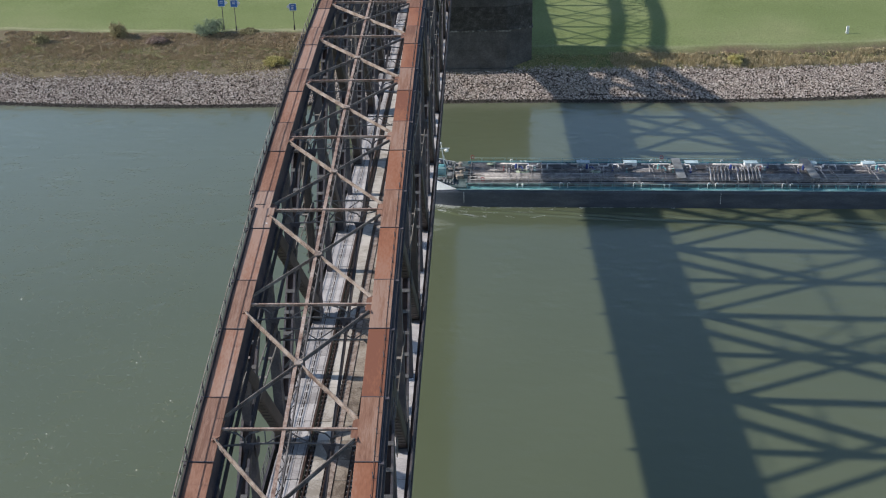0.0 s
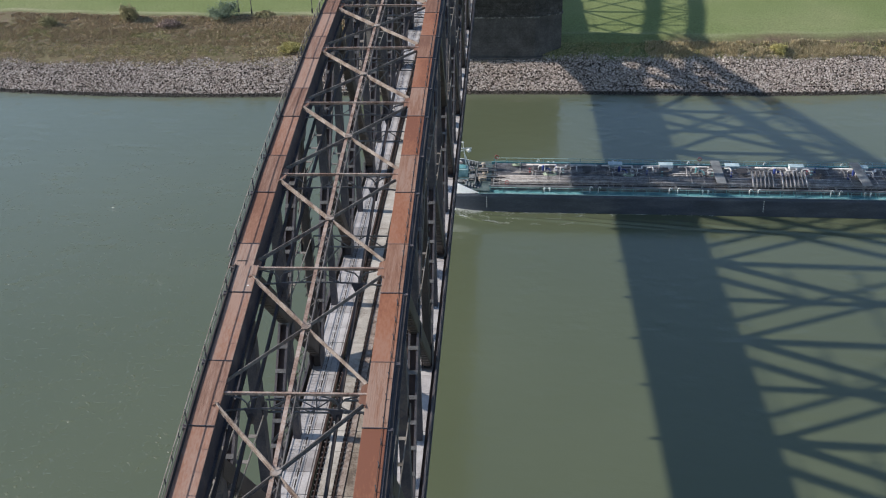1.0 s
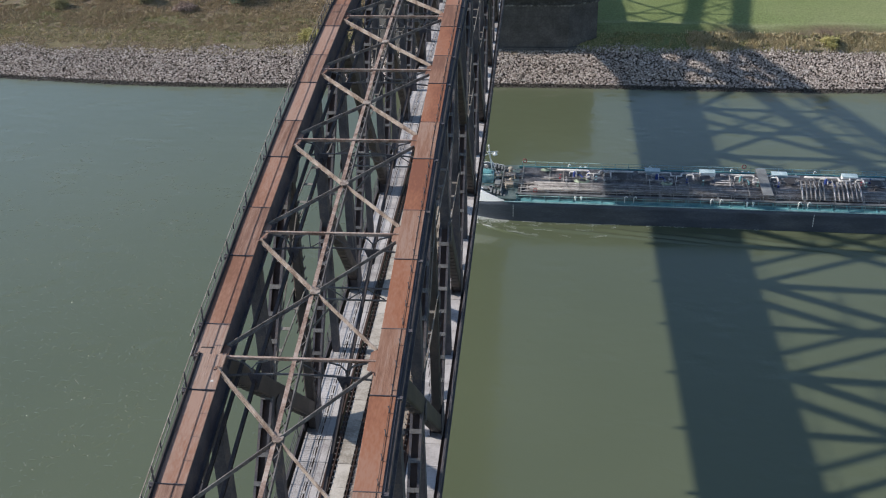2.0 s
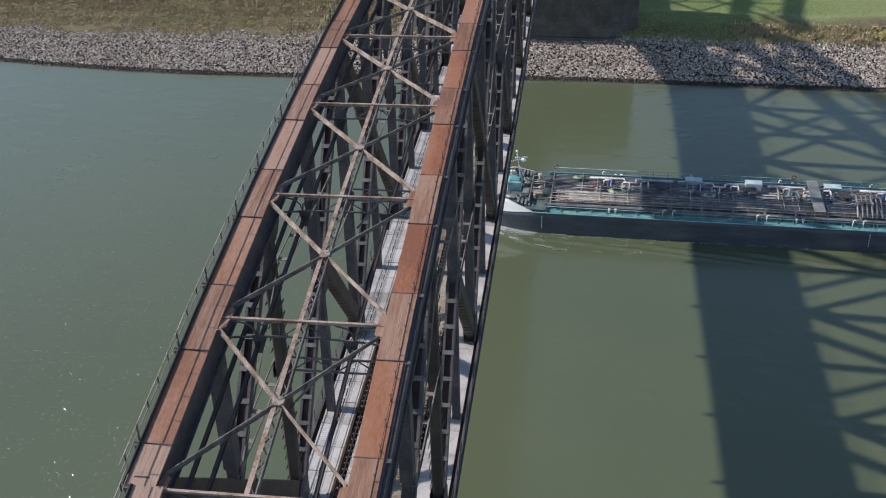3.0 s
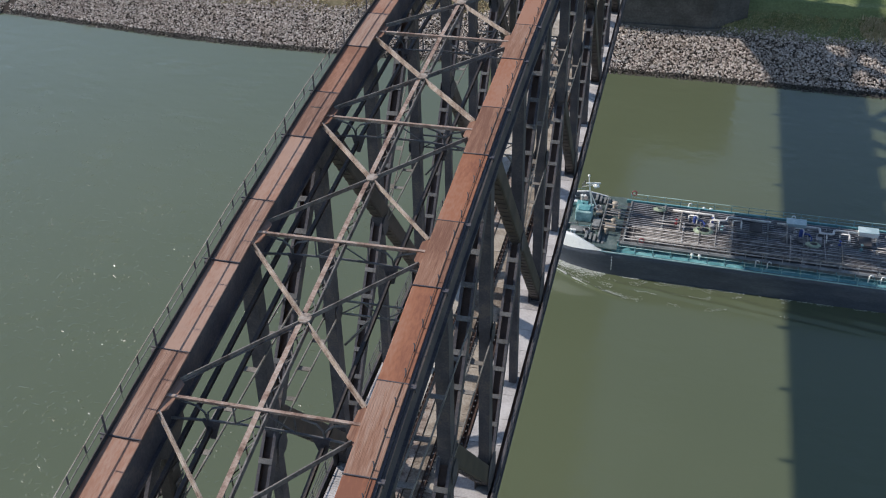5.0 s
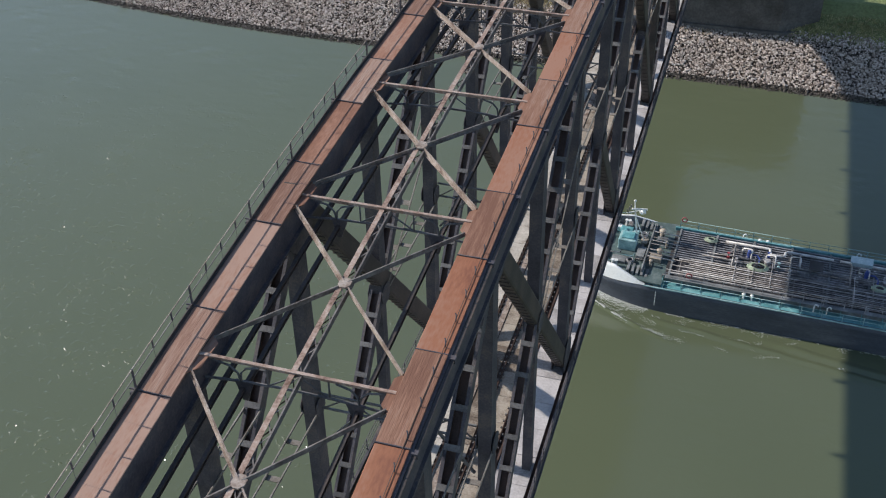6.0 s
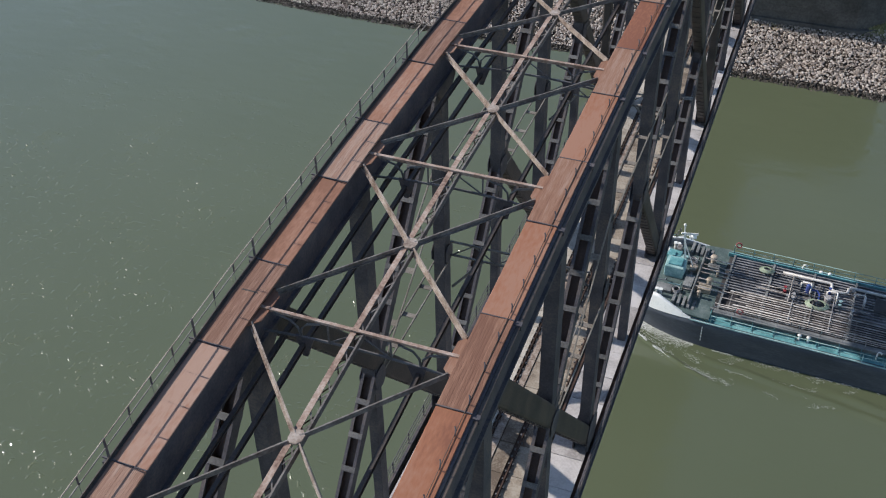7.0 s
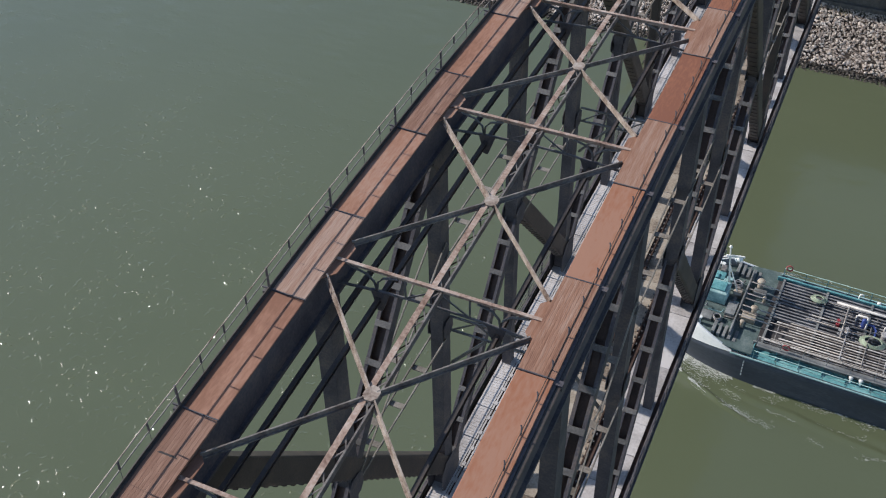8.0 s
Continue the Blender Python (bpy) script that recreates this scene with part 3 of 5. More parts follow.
# hand rails on the chords
for i in SEEN:
    y0, y1 = NODES[i], NODES[i + 1]
    z0, z1 = top_z(y0), top_z(y1)
    at = lambda y: z0 + (z1 - z0) * (y - y0) / P
    run = P - 4.70
    posts = [(y0 + 2.22, True), (y0 + 2.22 + run * 0.25, False), (y0 + 2.22 + run * 0.5, False), (y0 + 2.22 + run * 0.75, False), (y1 - 2.48, True), (y1 - 0.9, False), (y1 + 0.65, False)]
    for y, tall in posts:
        bm = bmesh.new()
        zz = at(y) if y <= y1 else top_z(y1) + (top_z(y1 + P) - top_z(y1)) * (y - y1) / P
        jx = jog(-1, y)
        lean = 0.04 * noise.noise(Vector((y, 0, 0)))
        if tall:
            beam(bm, (-5.56 + jx, y, zz - 0.25), (-5.56 + jx + lean, y + lean, zz + 1.06), 0.075, 0.06)
            beam(bm, (-5.85 + jx, y, zz + 0.05), (-5.3 + jx, y, zz + 0.05), 0.06, 0.06, (0, 0, 1))
        else:
            # a thin stem up to the knee rail, a flat bar above it
            beam(bm, (-5.56 + jx, y, zz - 0.2), (-5.56 + jx, y, zz + 0.62), 0.012, 0.012)
            beam(bm, (-5.56 + jx, y, zz + 0.62), (-5.56 + jx + lean, y + lean, zz + 1.02), 0.055, 0.05)
        part("rail_post", bm, steel_dark, bridge)
        # bent hoops along the other chord
        bm = bmesh.new()
        yy = y + 0.4
        zq = zz
        tube(bm, [(5.17, yy, zq - 0.02), (5.21, yy - 0.06, zq + 0.12), (5.22, yy - 0.05, zq + 0.24), (5.19, yy + 0.05, zq + 0.36), (5.15, yy + 0.09, zq + 0.40)], 0.03, 5)
        part("rail_hoop", bm, steel_dark, bridge)
    for nm, x, dz, r, m in (("hand_rail", -5.56, 1.03, 0.026, steel_brace), ("knee_rail", -5.56, 0.62, 0.026, steel_shade), ("guard_line", 5.17, 0.05, 0.016, rail_steel)):
        bm = bmesh.new()
        tube(bm, [(x + (jog(-1, y0) if x < 0 else 0.0), y0 + P * k / 4, z0 + (z1 - z0) * k / 4 + dz) for k in range(5)], r, 5)
        part(nm, bm, m, bridge)
    # outer walkway beam beside the chord
    for s in (-1, 1):
        bm = bmesh.new()
        xe = -5.65 + jog(-1, y0) if s < 0 else 5.62
        beam(bm, (xe, y0, z0 - 0.17), (xe, y1, z1 - 0.17), 0.16, 0.08)
        # brown steel taken darker to paint in the shadow this strip lies in
        part("edge_angle", bm, steel_brown, bridge)

# deck framing
for i in range(21):
    bm = bmesh.new()
    y = NODES[i]
    box(bm, (-4.9, y - 0.25, DECK - 2.0), (4.9, y + 0.25, DECK - 0.5))
    part("cross_girder", bm, steel_dark, bridge)
Y0, Y1 = NODES[0], END + 11 * P
for x in (-2.45, -1.0, 1.0, 2.45):
    bm = bmesh.new()
    box(bm, (x - 0.15, Y0, DECK - 1.3), (x + 0.15, Y1, DECK - 0.5))
    part("stringer", bm, steel_dark, bridge)
    bm = bmesh.new()
    box(bm, (x - 0.075, Y0, DECK - 0.14), (x + 0.075, Y1, DECK - 0.11))
    box(bm, (x - 0.012, Y0, DECK - 0.11), (x + 0.012, Y1, DECK + 0.02))
    box(bm, (x - 0.036, Y0, DECK + 0.02), (x + 0.036, Y1, DECK + 0.06))
    part("rail", bm, rail_steel, bridge, "brown worn steel rail")
for s in (-1, 1):
    bm = bmesh.new()
    beam(bm, (s * 5.62, Y0, DECK - 0.35), (s * 5.62, Y1, DECK - 0.35), 0.08, 1.0)
    beam(bm, (s * 5.62, Y0, DECK + 0.12), (s * 5.62, Y1, DECK + 0.12), 0.2, 0.06)
    beam(bm, (s * 5.62, Y0, DECK - 0.84), (s * 5.62, Y1, DECK - 0.84), 0.30, 0.06)
    part("edge_girder", bm, steel_dark, bridge)
    bm = bmesh.new()
    box(bm, (min(s * 2.9, s * 5.5), Y0, DECK - 0.45), (max(s * 2.9, s * 5.5), Y1, DECK - 0.3))
    part("walk_support", bm, rail_steel, bridge)
    for k in range(61):
        y = -20 + k * 2.6125
        bm = bmesh.new()
        beam(bm, (s * 5.72, y, DECK - 0.3), (s * 5.72, y, DECK + 1.15), 0.06, 0.06)
        part("deck_rail_post", bm, steel_dark, bridge)
    for dz in (0.4, 0.8, 1.15):
        bm = bmesh.new()
        tube(bm, [(s * 5.72, Y0, DECK + dz), (s * 5.72, Y1, DECK + dz)], 0.03, 5)
        part("deck_hand_rail", bm, steel_dark, bridge)
    # cable trough between the walk and the track
    bm = bmesh.new()
    box(bm, (min(s * 2.78, s * 2.92), Y0, DECK - 0.3), (max(s * 2.78, s * 2.92), Y1, DECK + 0.06))
    part("kerb_beam", bm, rail_steel, bridge)

# pier in the meadow and its twin in the river
def build_pier(y, low):
    pier = thing("bridge_pier", "dark weathered stone bridge pier with pointed ends" if low > 0 else "dark stone bridge pier standing in the river", "pier", "bridge piers")
    def slab(name, z0, z1, grow, taper, mat):
        bm = bmesh.new()
        prof = [(-15.5, -4.2), (-1, -4.2), (1, -4.2), (17.5, -4.2), (23.2, -0.9), (23.2, 0.9), (17.5, 4.2), (-15.5, 4.2), (-21, 0.9), (-21, -0.9)]
        f = lambda p, g: (p[0] + math.copysign(g, p[0]), y + p[1] + math.copysign(g, p[1]))
        lo = [bm.verts.new((*f(p, grow + taper), z0)) for p in prof]
        hi = [bm.verts.new((*f(p, grow), z1)) for p in prof]
        for k in range(len(prof)):
            j = (k + 1) % len(prof)
            bm.faces.new((lo[k], lo[j], hi[j], hi[k]))
        bm.faces.new(hi)
        bm.faces.new(lo[::-1])
        ob = part(name, bm, mat, pier)
        bv = ob.modifiers.new("worn", "BEVEL")
        bv.width, bv.segments = 0.015, 1
    slab("footing", low - 6, low + 0.4, 0.6, 0.3, pier_stone)
    z, k = low + 0.4, 0
    while z < 12.4:
        slab("stone_course", z + 0.002, z + 1.026, 0.05 + 0.012 * (12 - z) / 4, 0.0, pier_stone)
        z, k = z + 1.03, k + 1
    slab("ledge", z, z + 0.35, 0.3, -0.1, pier_pale)
    z += 0.35
    while z < 18.2:
        slab("stone_course", z + 0.01, z + 0.72, -0.1 - 0.015 * (k % 2), 0.0, pier_upper)
        z, k = z + 0.74, k + 1
    slab("cap", z, 20.0, 0.15, -0.1, pier_stone)
    for s in (-1, 1):
        bm = bmesh.new()
        box(bm, (s * XT - 0.8, y - 0.8, 19.9), (s * XT + 0.8, y + 0.8, DECK - 0.9))
        part("bearing", bm, steel_dark, pier)


pier_pale = material("limed_pier_stone", (0.12, 0.115, 0.11), (0.05, 0.048, 0.045), (0.34, 0.34, 0.33), 0.9, 3.0, 0.9, 0.0, 0.5, dist=0.1)
pier_upper = material("blotched_pier_stone", (0.055, 0.052, 0.048), (0.03, 0.028, 0.026), (0.12, 0.115, 0.11), 0.8, 4.0, 0.9, 0.0, 0.6, dist=0.1)
build_pier(END + 1.5, 4.2)
build_pier(NODES[0], -1.0)

# ---- the tanker barge ----
hull_navy = material("navy_hull_paint", (0.058, 0.070, 0.095), (0.040, 0.049, 0.068), (0.092, 0.105, 0.13), 0.35, 4, 0.5, 0.0, 0.1, (0.6, 1, 2.5))
hull_white = material("white_bow_paint", (0.84, 0.86, 0.86), (0.66, 0.69, 0.69), (0.90, 0.91, 0.91), 0.5, 5, 0.5, 0.0, 0.1)
teal = material("teal_deck_paint", (0.12, 0.33, 0.36), (0.07, 0.20, 0.23), (0.27, 0.50, 0.52), 0.7, 6, 0.55, 0.0, 0.15)
teal_pale = material("pale_teal_paint", (0.27, 0.44, 0.45), (0.16, 0.29, 0.30), (0.42, 0.58, 0.58), 0.8, 6, 0.55, 0.0, 0.15)
locker_blue = material("pale_blue_locker_paint", (0.40, 0.52, 0.56), (0.26, 0.37, 0.41), (0.58, 0.68, 0.70), 0.8, 6, 0.55, 0.0, 0.15)
tank_grey = material("grey_brown_tank_deck", (0.040, 0.037, 0.040), (0.022, 0.020, 0.023), (0.075, 0.07, 0.072), 0.6, 6, 0.7, 0.0, 0.3)
deck_grey = material("grey_deck_paint", (0.17, 0.18, 0.185), (0.10, 0.105, 0.11), (0.27, 0.28, 0.28), 0.7, 6, 0.7, 0.0, 0.25)
deck_fore = material("dark_green_foredeck", (0.085, 0.125, 0.125), (0.05, 0.075, 0.075), (0.15, 0.19, 0.19), 0.9, 6, 0.65, 0.0, 0.25)
stiff_grey = material("worn_grey_stiffener_paint", (0.205, 0.205, 0.22), (0.085, 0.082, 0.09), (0.36, 0.36, 0.375), 0.5, 5, 0.7, 0.0, 0.25)
loop_white = material("off_white_pipe_paint", (0.62, 0.61, 0.60), (0.42, 0.40, 0.39), (0.74, 0.73, 0.72), 1.2, 8, 0.45, 0.0, 0.15)
cowl_tan = material("tan_cowl_paint", (0.36, 0.31, 0.25), (0.20, 0.16, 0.125), (0.5, 0.45, 0.38), 1.2, 8, 0.6, 0.0, 0.15)
pipe_pale = material("pale_pipe_paint", (0.33, 0.322, 0.33), (0.16, 0.15, 0.15), (0.52, 0.51, 0.52), 1.2, 8, 0.45, 0.0, 0.15)
pipe_grey = material("grey_pipe_steel", (0.24, 0.225, 0.22), (0.13, 0.115, 0.11), (0.38, 0.36, 0.35), 1.2, 8, 0.45, 0.2, 0.15)
cap_white = material("white_cap_paint", (0.78, 0.80, 0.79), (0.6, 0.62, 0.61), (0.85, 0.86, 0.86), 1.5, 9, 0.45, 0.0, 0.1)
valve_blue = material("blue_valve_paint", (0.04, 0.07, 0.26), None, None, 1.5, 9, 0.45, 0.0, 0.1)
buoy_red = material("red_paint", (0.33, 0.05, 0.06), None, None, 1.5, 9, 0.5, 0.0, 0.1)
flag_blue = material("blue_flag_cloth", (0.04, 0.12, 0.42), None, None, 1.5, 9, 0.8, 0.0, 0.1)
hose_green = material("pale_green_hose", (0.30, 0.36, 0.27), None, None, 1.5, 9, 0.6, 0.0, 0.1)

HB, HL = 6.15, 110.0
ship = thing("tanker_barge", "dark blue river tanker barge with white bow and teal decks", "ship")
rng = random.Random(7)


def half(x, z=3.0):
    """Half the hull's breadth x metres behind the bow tip at height z."""
    rake = 1.9 * (1 - min(1, max(0, z) / 4.6))
    t = (x - rake) / 13.2
    if t <= 0:
        return 0.02
    return HB * (1 - (1 - min(1, t)) ** 2.3) ** 0.62 if t < 1 else HB


def sheer(x):
    """The height of the bulwark or deck edge along the hull."""
    return 4.65 - 0.25 * min(1, x / 7) if x < 7.8 else (4.4 - 1.15 * min(1, (x - 7.8) / 3.4))


def hull_skin(name, zlo, zhi, mat, x0, x1, out=0.0, lean=0.0):
    """A band of both hull sides between two heights given as functions of x, closed inward."""
    bm = bmesh.new()
    n = 60
    xs = [x0 + (x1 - x0) * (i / n) ** 1.8 for i in range(n + 1)]
    for s in (-1, 1):
        prev = None
        for x in xs:
            row = []
            for k in range(6):
                z = zlo(x) + (zhi(x) - zlo(x)) * k / 5
                row.append(bm.verts.new((x, s * max(0.01, half(x, z) + out - lean * (z - zlo(x)) * min(1, x / 2)), z)))
            row.append(bm.verts.new((x, s * max(0.0, half(x, zhi(x)) - 0.24 - lean * (zhi(x) - zlo(x))), zhi(x))))
            row.append(bm.verts.new((x, s * max(0.0, half(x, zlo(x)) - 0.3 - lean * (zhi(x) - zlo(x))), max(zlo(x), zhi(x) - 1.1))))
            if prev:
                for k in range(7):
                    f = bm.faces.new((prev[k], row[k], row[k + 1], prev[k + 1]) if s < 0 else (prev[k], prev[k + 1], row[k + 1], row[k]))
                    f.material_index = 1 if k == 6 and lean else 0
            prev = row
    bmesh.ops.remove_doubles(bm, verts=bm.verts[:], dist=0.015)
    ob = part(name, bm, mat, ship)
    for p in ob.data.polygons:
        p.use_smooth = True
    return ob


line = lambda x: 2.75 + 0.55 * max(0.0, 1 - x / 6) ** 1.5 + 0.45 * min(1, max(0, (x - 7.4) / 3.8))
hull_skin("hull", lambda x: -0.8, lambda x: min(line(x), sheer(x) - 0.03), hull_navy, 0.0, HL)
hull_skin("bow_bulwark", lambda x: line(x), lambda x: max(line(x) + 0.02, sheer(x)), (hull_white, deck_grey), 0.0, 11.25, 0.03, 0.3)


def deck_plate(name, x0, x1, z, inset, mat, bound=None):
    bm = bmesh.new()
    n = 24
    rows = []
    for i in range(n + 1):
        x = x0 + (x1 - x0) * (i / n) ** 1.5
        w = max(0.02, (bound or half(x)) - inset)
        rows.append([bm.verts.new((x, -w, z)), bm.verts.new((x, w, z)), bm.verts.new((x, -w, z - 0.15)), bm.verts.new((x, w, z - 0.15))])
    for a, b in zip(rows, rows[1:]):
        bm.faces.new((a[0], b[0], b[1], a[1]))
        bm.faces.new((a[0], a[2], b[2], b[0]))
        bm.faces.new((a[1], b[1], b[3], a[3]))
    return part(name, bm, mat, ship)


deck_plate("fore_deck", 1.2, 13.0, 3.55, 0.2, deck_fore)
deck_plate("side_deck", 10.2, HL, 3.18, 0.05, teal)


def sbox(name, lo, hi, mat, label="", bevel=0.03):
    bm = bmesh.new()
    box(bm, lo, hi)
    ob = part(name, bm, mat, ship, label)
    if bevel:
        bv = ob.modifiers.new("edge", "BEVEL")
        bv.width, bv.segments = bevel, 2
    return ob


def spipe(name, pts, r, mat, sides=7):
    bm = bmesh.new()
    tube(bm, pts, r, sides)
    ob = part(name, bm, mat, ship)
    for p in ob.data.polygons:
        p.use_smooth = len(p.vertices) == 4
    return ob


# raised trunk deck with lengthwise stiffeners and cross frames
sbox("trunk_deck", (13.0, -4.4, 3.0), (HL - 14, 4.7, 3.62), tank_grey, "grey-brown raised tank deck")
sbox("side_coaming", (12.8, -4.62, 3.1), (HL - 14, -4.45, 3.95), deck_grey)
sbox("side_coaming", (12.8, 4.75, 3.1), (HL - 14, 4.92, 4.0), teal)
for k in range(13):
    y = -0.7 + k * 0.42
    bm = bmesh.new()
    box(bm, (13.6, y, 3.62), (HL - 15, y + 0.17, 3.86))
    part("stiffener", bm, stiff_grey, ship)
for k in range(20):
    x = 13.4 + k * 4.1
    bm = bmesh.new()
    box(bm, (x, -4.4, 3.62), (x + 0.2, 4.7, 3.94))
    part("cross_frame", bm, deck_grey, ship)
# triangular brackets on the side decks
mesh_br = None
for s in (-1, 1):
    for k in range(38):
        x = 13.0 + k * 2.05
        if mesh_br is None:
            bm = bmesh.new()
            a = [bm.verts.new(p) for p in ((-0.03, 0, 0), (-0.03, 1.1, 0), (-0.03, 0, 0.62))]
            b = [bm.verts.new(p) for p in ((0.03, 0, 0), (0.03, 1.1, 0), (0.03, 0, 0.62))]
            bm.faces.new(a[::-1])
            bm.faces.new(b)
            for i in range(3):
                bm.faces.new((a[i], a[(i + 1) % 3], b[(i + 1) % 3], b[i]))
            mesh_br = mesh_of("deck_bracket", bm, teal)
        m = pose(x, s * 4.62 + (0 if s < 0 else 0.3), 3.18, 0, 0, 180 if s < 0 else 0)
        piece("deck_bracket", mesh_br, ship, m)
# lengthwise pipe bundle on the near side of the trunk
for k in range(14):
    y = -4.15 + k * 0.225
    z = 4.12 + 0.1 * (k % 3)
    r = (0.055, 0.04, 0.07, 0.045, 0.06, 0.035, 0.05, 0.045, 0.065)[k % 9]
    x1 = HL - 16 - 2.5 * (k % 4)
    spipe("deck_pipe", [(13.6 + 0.6 * (k % 5), y, z), (x1 * 0.33, y, z), (x1 * 0.34, y + 0.05 * (-1) ** k, z), (x1, y, z)], r, pipe_pale if k % 3 != 1 else pipe_grey)
for k in range(26):
    x = 14.4 + k * 3.0
    bm = bmesh.new()
    box(bm, (x, -4.3, 3.62), (x + 0.1, -4.2, 4.05))
    box(bm, (x, -1.35, 3.62), (x + 0.1, -1.25, 4.05))
    box(bm, (x, -4.3, 3.98), (x + 0.1, -1.25, 4.05))
    part("pipe_rack", bm, pipe_grey, ship)
# catwalk beside the pipes
sbox("catwalk", (13.2, -5.12, 3.92), (HL - 16, -4.63, 3.98), deck_grey)
sbox("gunwale", (11.2, -6.2, 3.12), (HL - 4, -6.06, 3.25), teal_pale, "", 0.02)
sbox("gunwale", (11.2, 6.06, 3.12), (HL - 4, 6.2, 3.25), teal_pale, "", 0.02)


def tank_set(x0, k):
    """The fittings of one tank: expansion loop, pump with valve, hatch, vent caps."""
    dy = 0.2 * (k % 2)
    spipe("expansion_loop", [(x0, 3.4, 4.15), (x0 + 4.64, 3.4, 4.15), (x0 + 4.86, 3.3, 4.15), (x0 + 4.93, 2.5, 4.15), (x0 + 5.15, 2.35, 4.15), (x0 + 6.23, 2.35, 4.15), (x0 + 6.45, 2.5, 4.15), (x0 + 6.52, 3.2, 4.15), (x0 + 6.74, 3.4, 4.15), (x0 + 11.60, 3.4, 4.15)], 0.14, loop_white)
    spipe("branch_pipe", [(x0 + 1.16, 3.3, 4.1), (x0 + 1.16, 2.2, 4.5), (x0 + 1.16, 0.6, 4.5), (x0 + 1.16, 0.4, 4.1), (x0 + 1.16, -1.2, 4.1)], 0.10, pipe_grey)
    spipe("branch_pipe", [(x0 + 8.12, 3.3, 4.1), (x0 + 8.12, 2.9, 4.4), (x0 + 8.12, 1.0, 4.4), (x0 + 8.12, 0.8, 3.9)], 0.08, pipe_pale)
    spipe("service_pipe", [(x0 - 1.74, 0.9 + dy, 4.0), (x0 + 9.57, 0.9 + dy, 4.0)], 0.07, pipe_pale)
    spipe("service_pipe", [(x0 - 2.17, 0.2 + dy, 4.05), (x0 + 8.99, 0.2 + dy, 4.05)], 0.06, pipe_grey)
    # pump with a domed head
    bm = bmesh.new()
    bmesh.ops.create_cone(bm, cap_ends=True, segments=12, radius1=0.27, radius2=0.22, depth=1.1, matrix=Matrix.Translation((x0 + 2.75, 1.5, 4.1)))
    bmesh.ops.create_icosphere(bm, subdivisions=2, radius=0.23, matrix=Matrix.Translation((x0 + 2.75, 1.5, 4.65)))
    tube(bm, [(x0 + 2.75, 1.5, 4.3), (x0 + 3.62, 1.5, 4.3), (x0 + 3.92, 1.2, 4.1), (x0 + 3.92, 0.4, 4.0)], 0.12, 7)
    part("cargo_pump", bm, valve_blue if k % 3 != 2 else teal, ship, "blue cargo pump" if k % 3 != 2 else "teal cargo pump")
    # hatch with a hinged lid
    bm = bmesh.new()
    bmesh.ops.create_cone(bm, cap_ends=True, segments=14, radius1=0.36, radius2=0.36, depth=0.6, matrix=Matrix.Translation((x0 + 4.78, 0.9, 3.95)))
    bmesh.ops.create_cone(bm, cap_ends=True, segments=14, radius1=0.40, radius2=0.32, depth=0.12, matrix=Matrix.Translation((x0 + 4.78, 0.9, 4.3)))
    part("tank_hatch", bm, pipe_pale, ship)
    # a second, lower set of thin lines, elbows and uprights
    for q in range(6):
        yy = -0.9 + q * 0.75 + 0.12 * ((k + q) % 3)
        xa = x0 + 0.87 * ((q * 3 + k) % 5) - 1.0
        xb = xa + 3.0 + 0.9 * ((q + 2 * k) % 4)
        zz = 4.02 + 0.07 * (q % 3)
        spipe("service_pipe", [(xa, yy, 3.65), (xa, yy, zz), (xb, yy, zz), (xb + 0.1, yy + 0.12, zz), (xb + 0.1, yy + 0.6, zz), (xb + 0.1, yy + 0.65, 3.65)], 0.05, pipe_pale if (q + k) % 2 else pipe_grey, 6)
    for q in range(4):
        xx = x0 + 1.59 + 1.9 * q
        spipe("cross_line", [(xx, -4.2, 4.42), (xx, -1.1, 4.42), (xx, -0.9, 4.3), (xx, 0.8 + 0.5 * (q % 3), 4.3), (xx, 0.9 + 0.5 * (q % 3), 3.7)], 0.045, pipe_grey if q % 2 else pipe_pale, 6)
    # grating platform over the lines
    sbox("pump_platform", (x0 + 9.13, 0.3, 4.45), (x0 + 10.58, 2.2, 4.50), tank_grey, "", 0.01)
    # valves
    for q in range(9):
        bm = bmesh.new()
        vx, vy = x0 + rng.uniform(0.2, 11.0), rng.uniform(-0.9, 2.6)
        bmesh.ops.create_cone(bm, cap_ends=True, segments=10, radius1=0.17, radius2=0.17, depth=0.04, matrix=Matrix.Translation((vx, vy, 4.62)))
        beam(bm, (vx, vy, 3.7), (vx, vy, 4.6), 0.06, 0.06)
        box(bm, (vx - 0.16, vy - 0.12, 3.85), (vx + 0.16, vy + 0.12, 4.15))
        part("hand_valve", bm, (pipe_grey, pipe_pale, teal_pale, pipe_grey, buoy_red, pipe_pale, valve_blue, pipe_pale, pipe_grey)[q] if q != 4 or k % 3 == 0 else pipe_grey, ship)
    # pair of mushroom vents on each side deck
    for yy, xx in ((-5.15, x0 + 3.0), (5.35, x0 + 3.6)) if k % 2 == 0 else ():
        for d in (0, 0.85):
            bm = bmesh.new()
            tube(bm, [(xx + d, yy, 3.18), (xx + d, yy, 3.75)], 0.11, 8)
            bmesh.ops.create_uvsphere(bm, u_segments=10, v_segments=6, radius=0.21, matrix=Matrix.Translation((xx + d, yy, 3.78)) @ Matrix.Diagonal((1, 1, 0.65, 1)))
            ob = part("mushroom_vent", bm, cap_white, ship, "white mushroom vent")
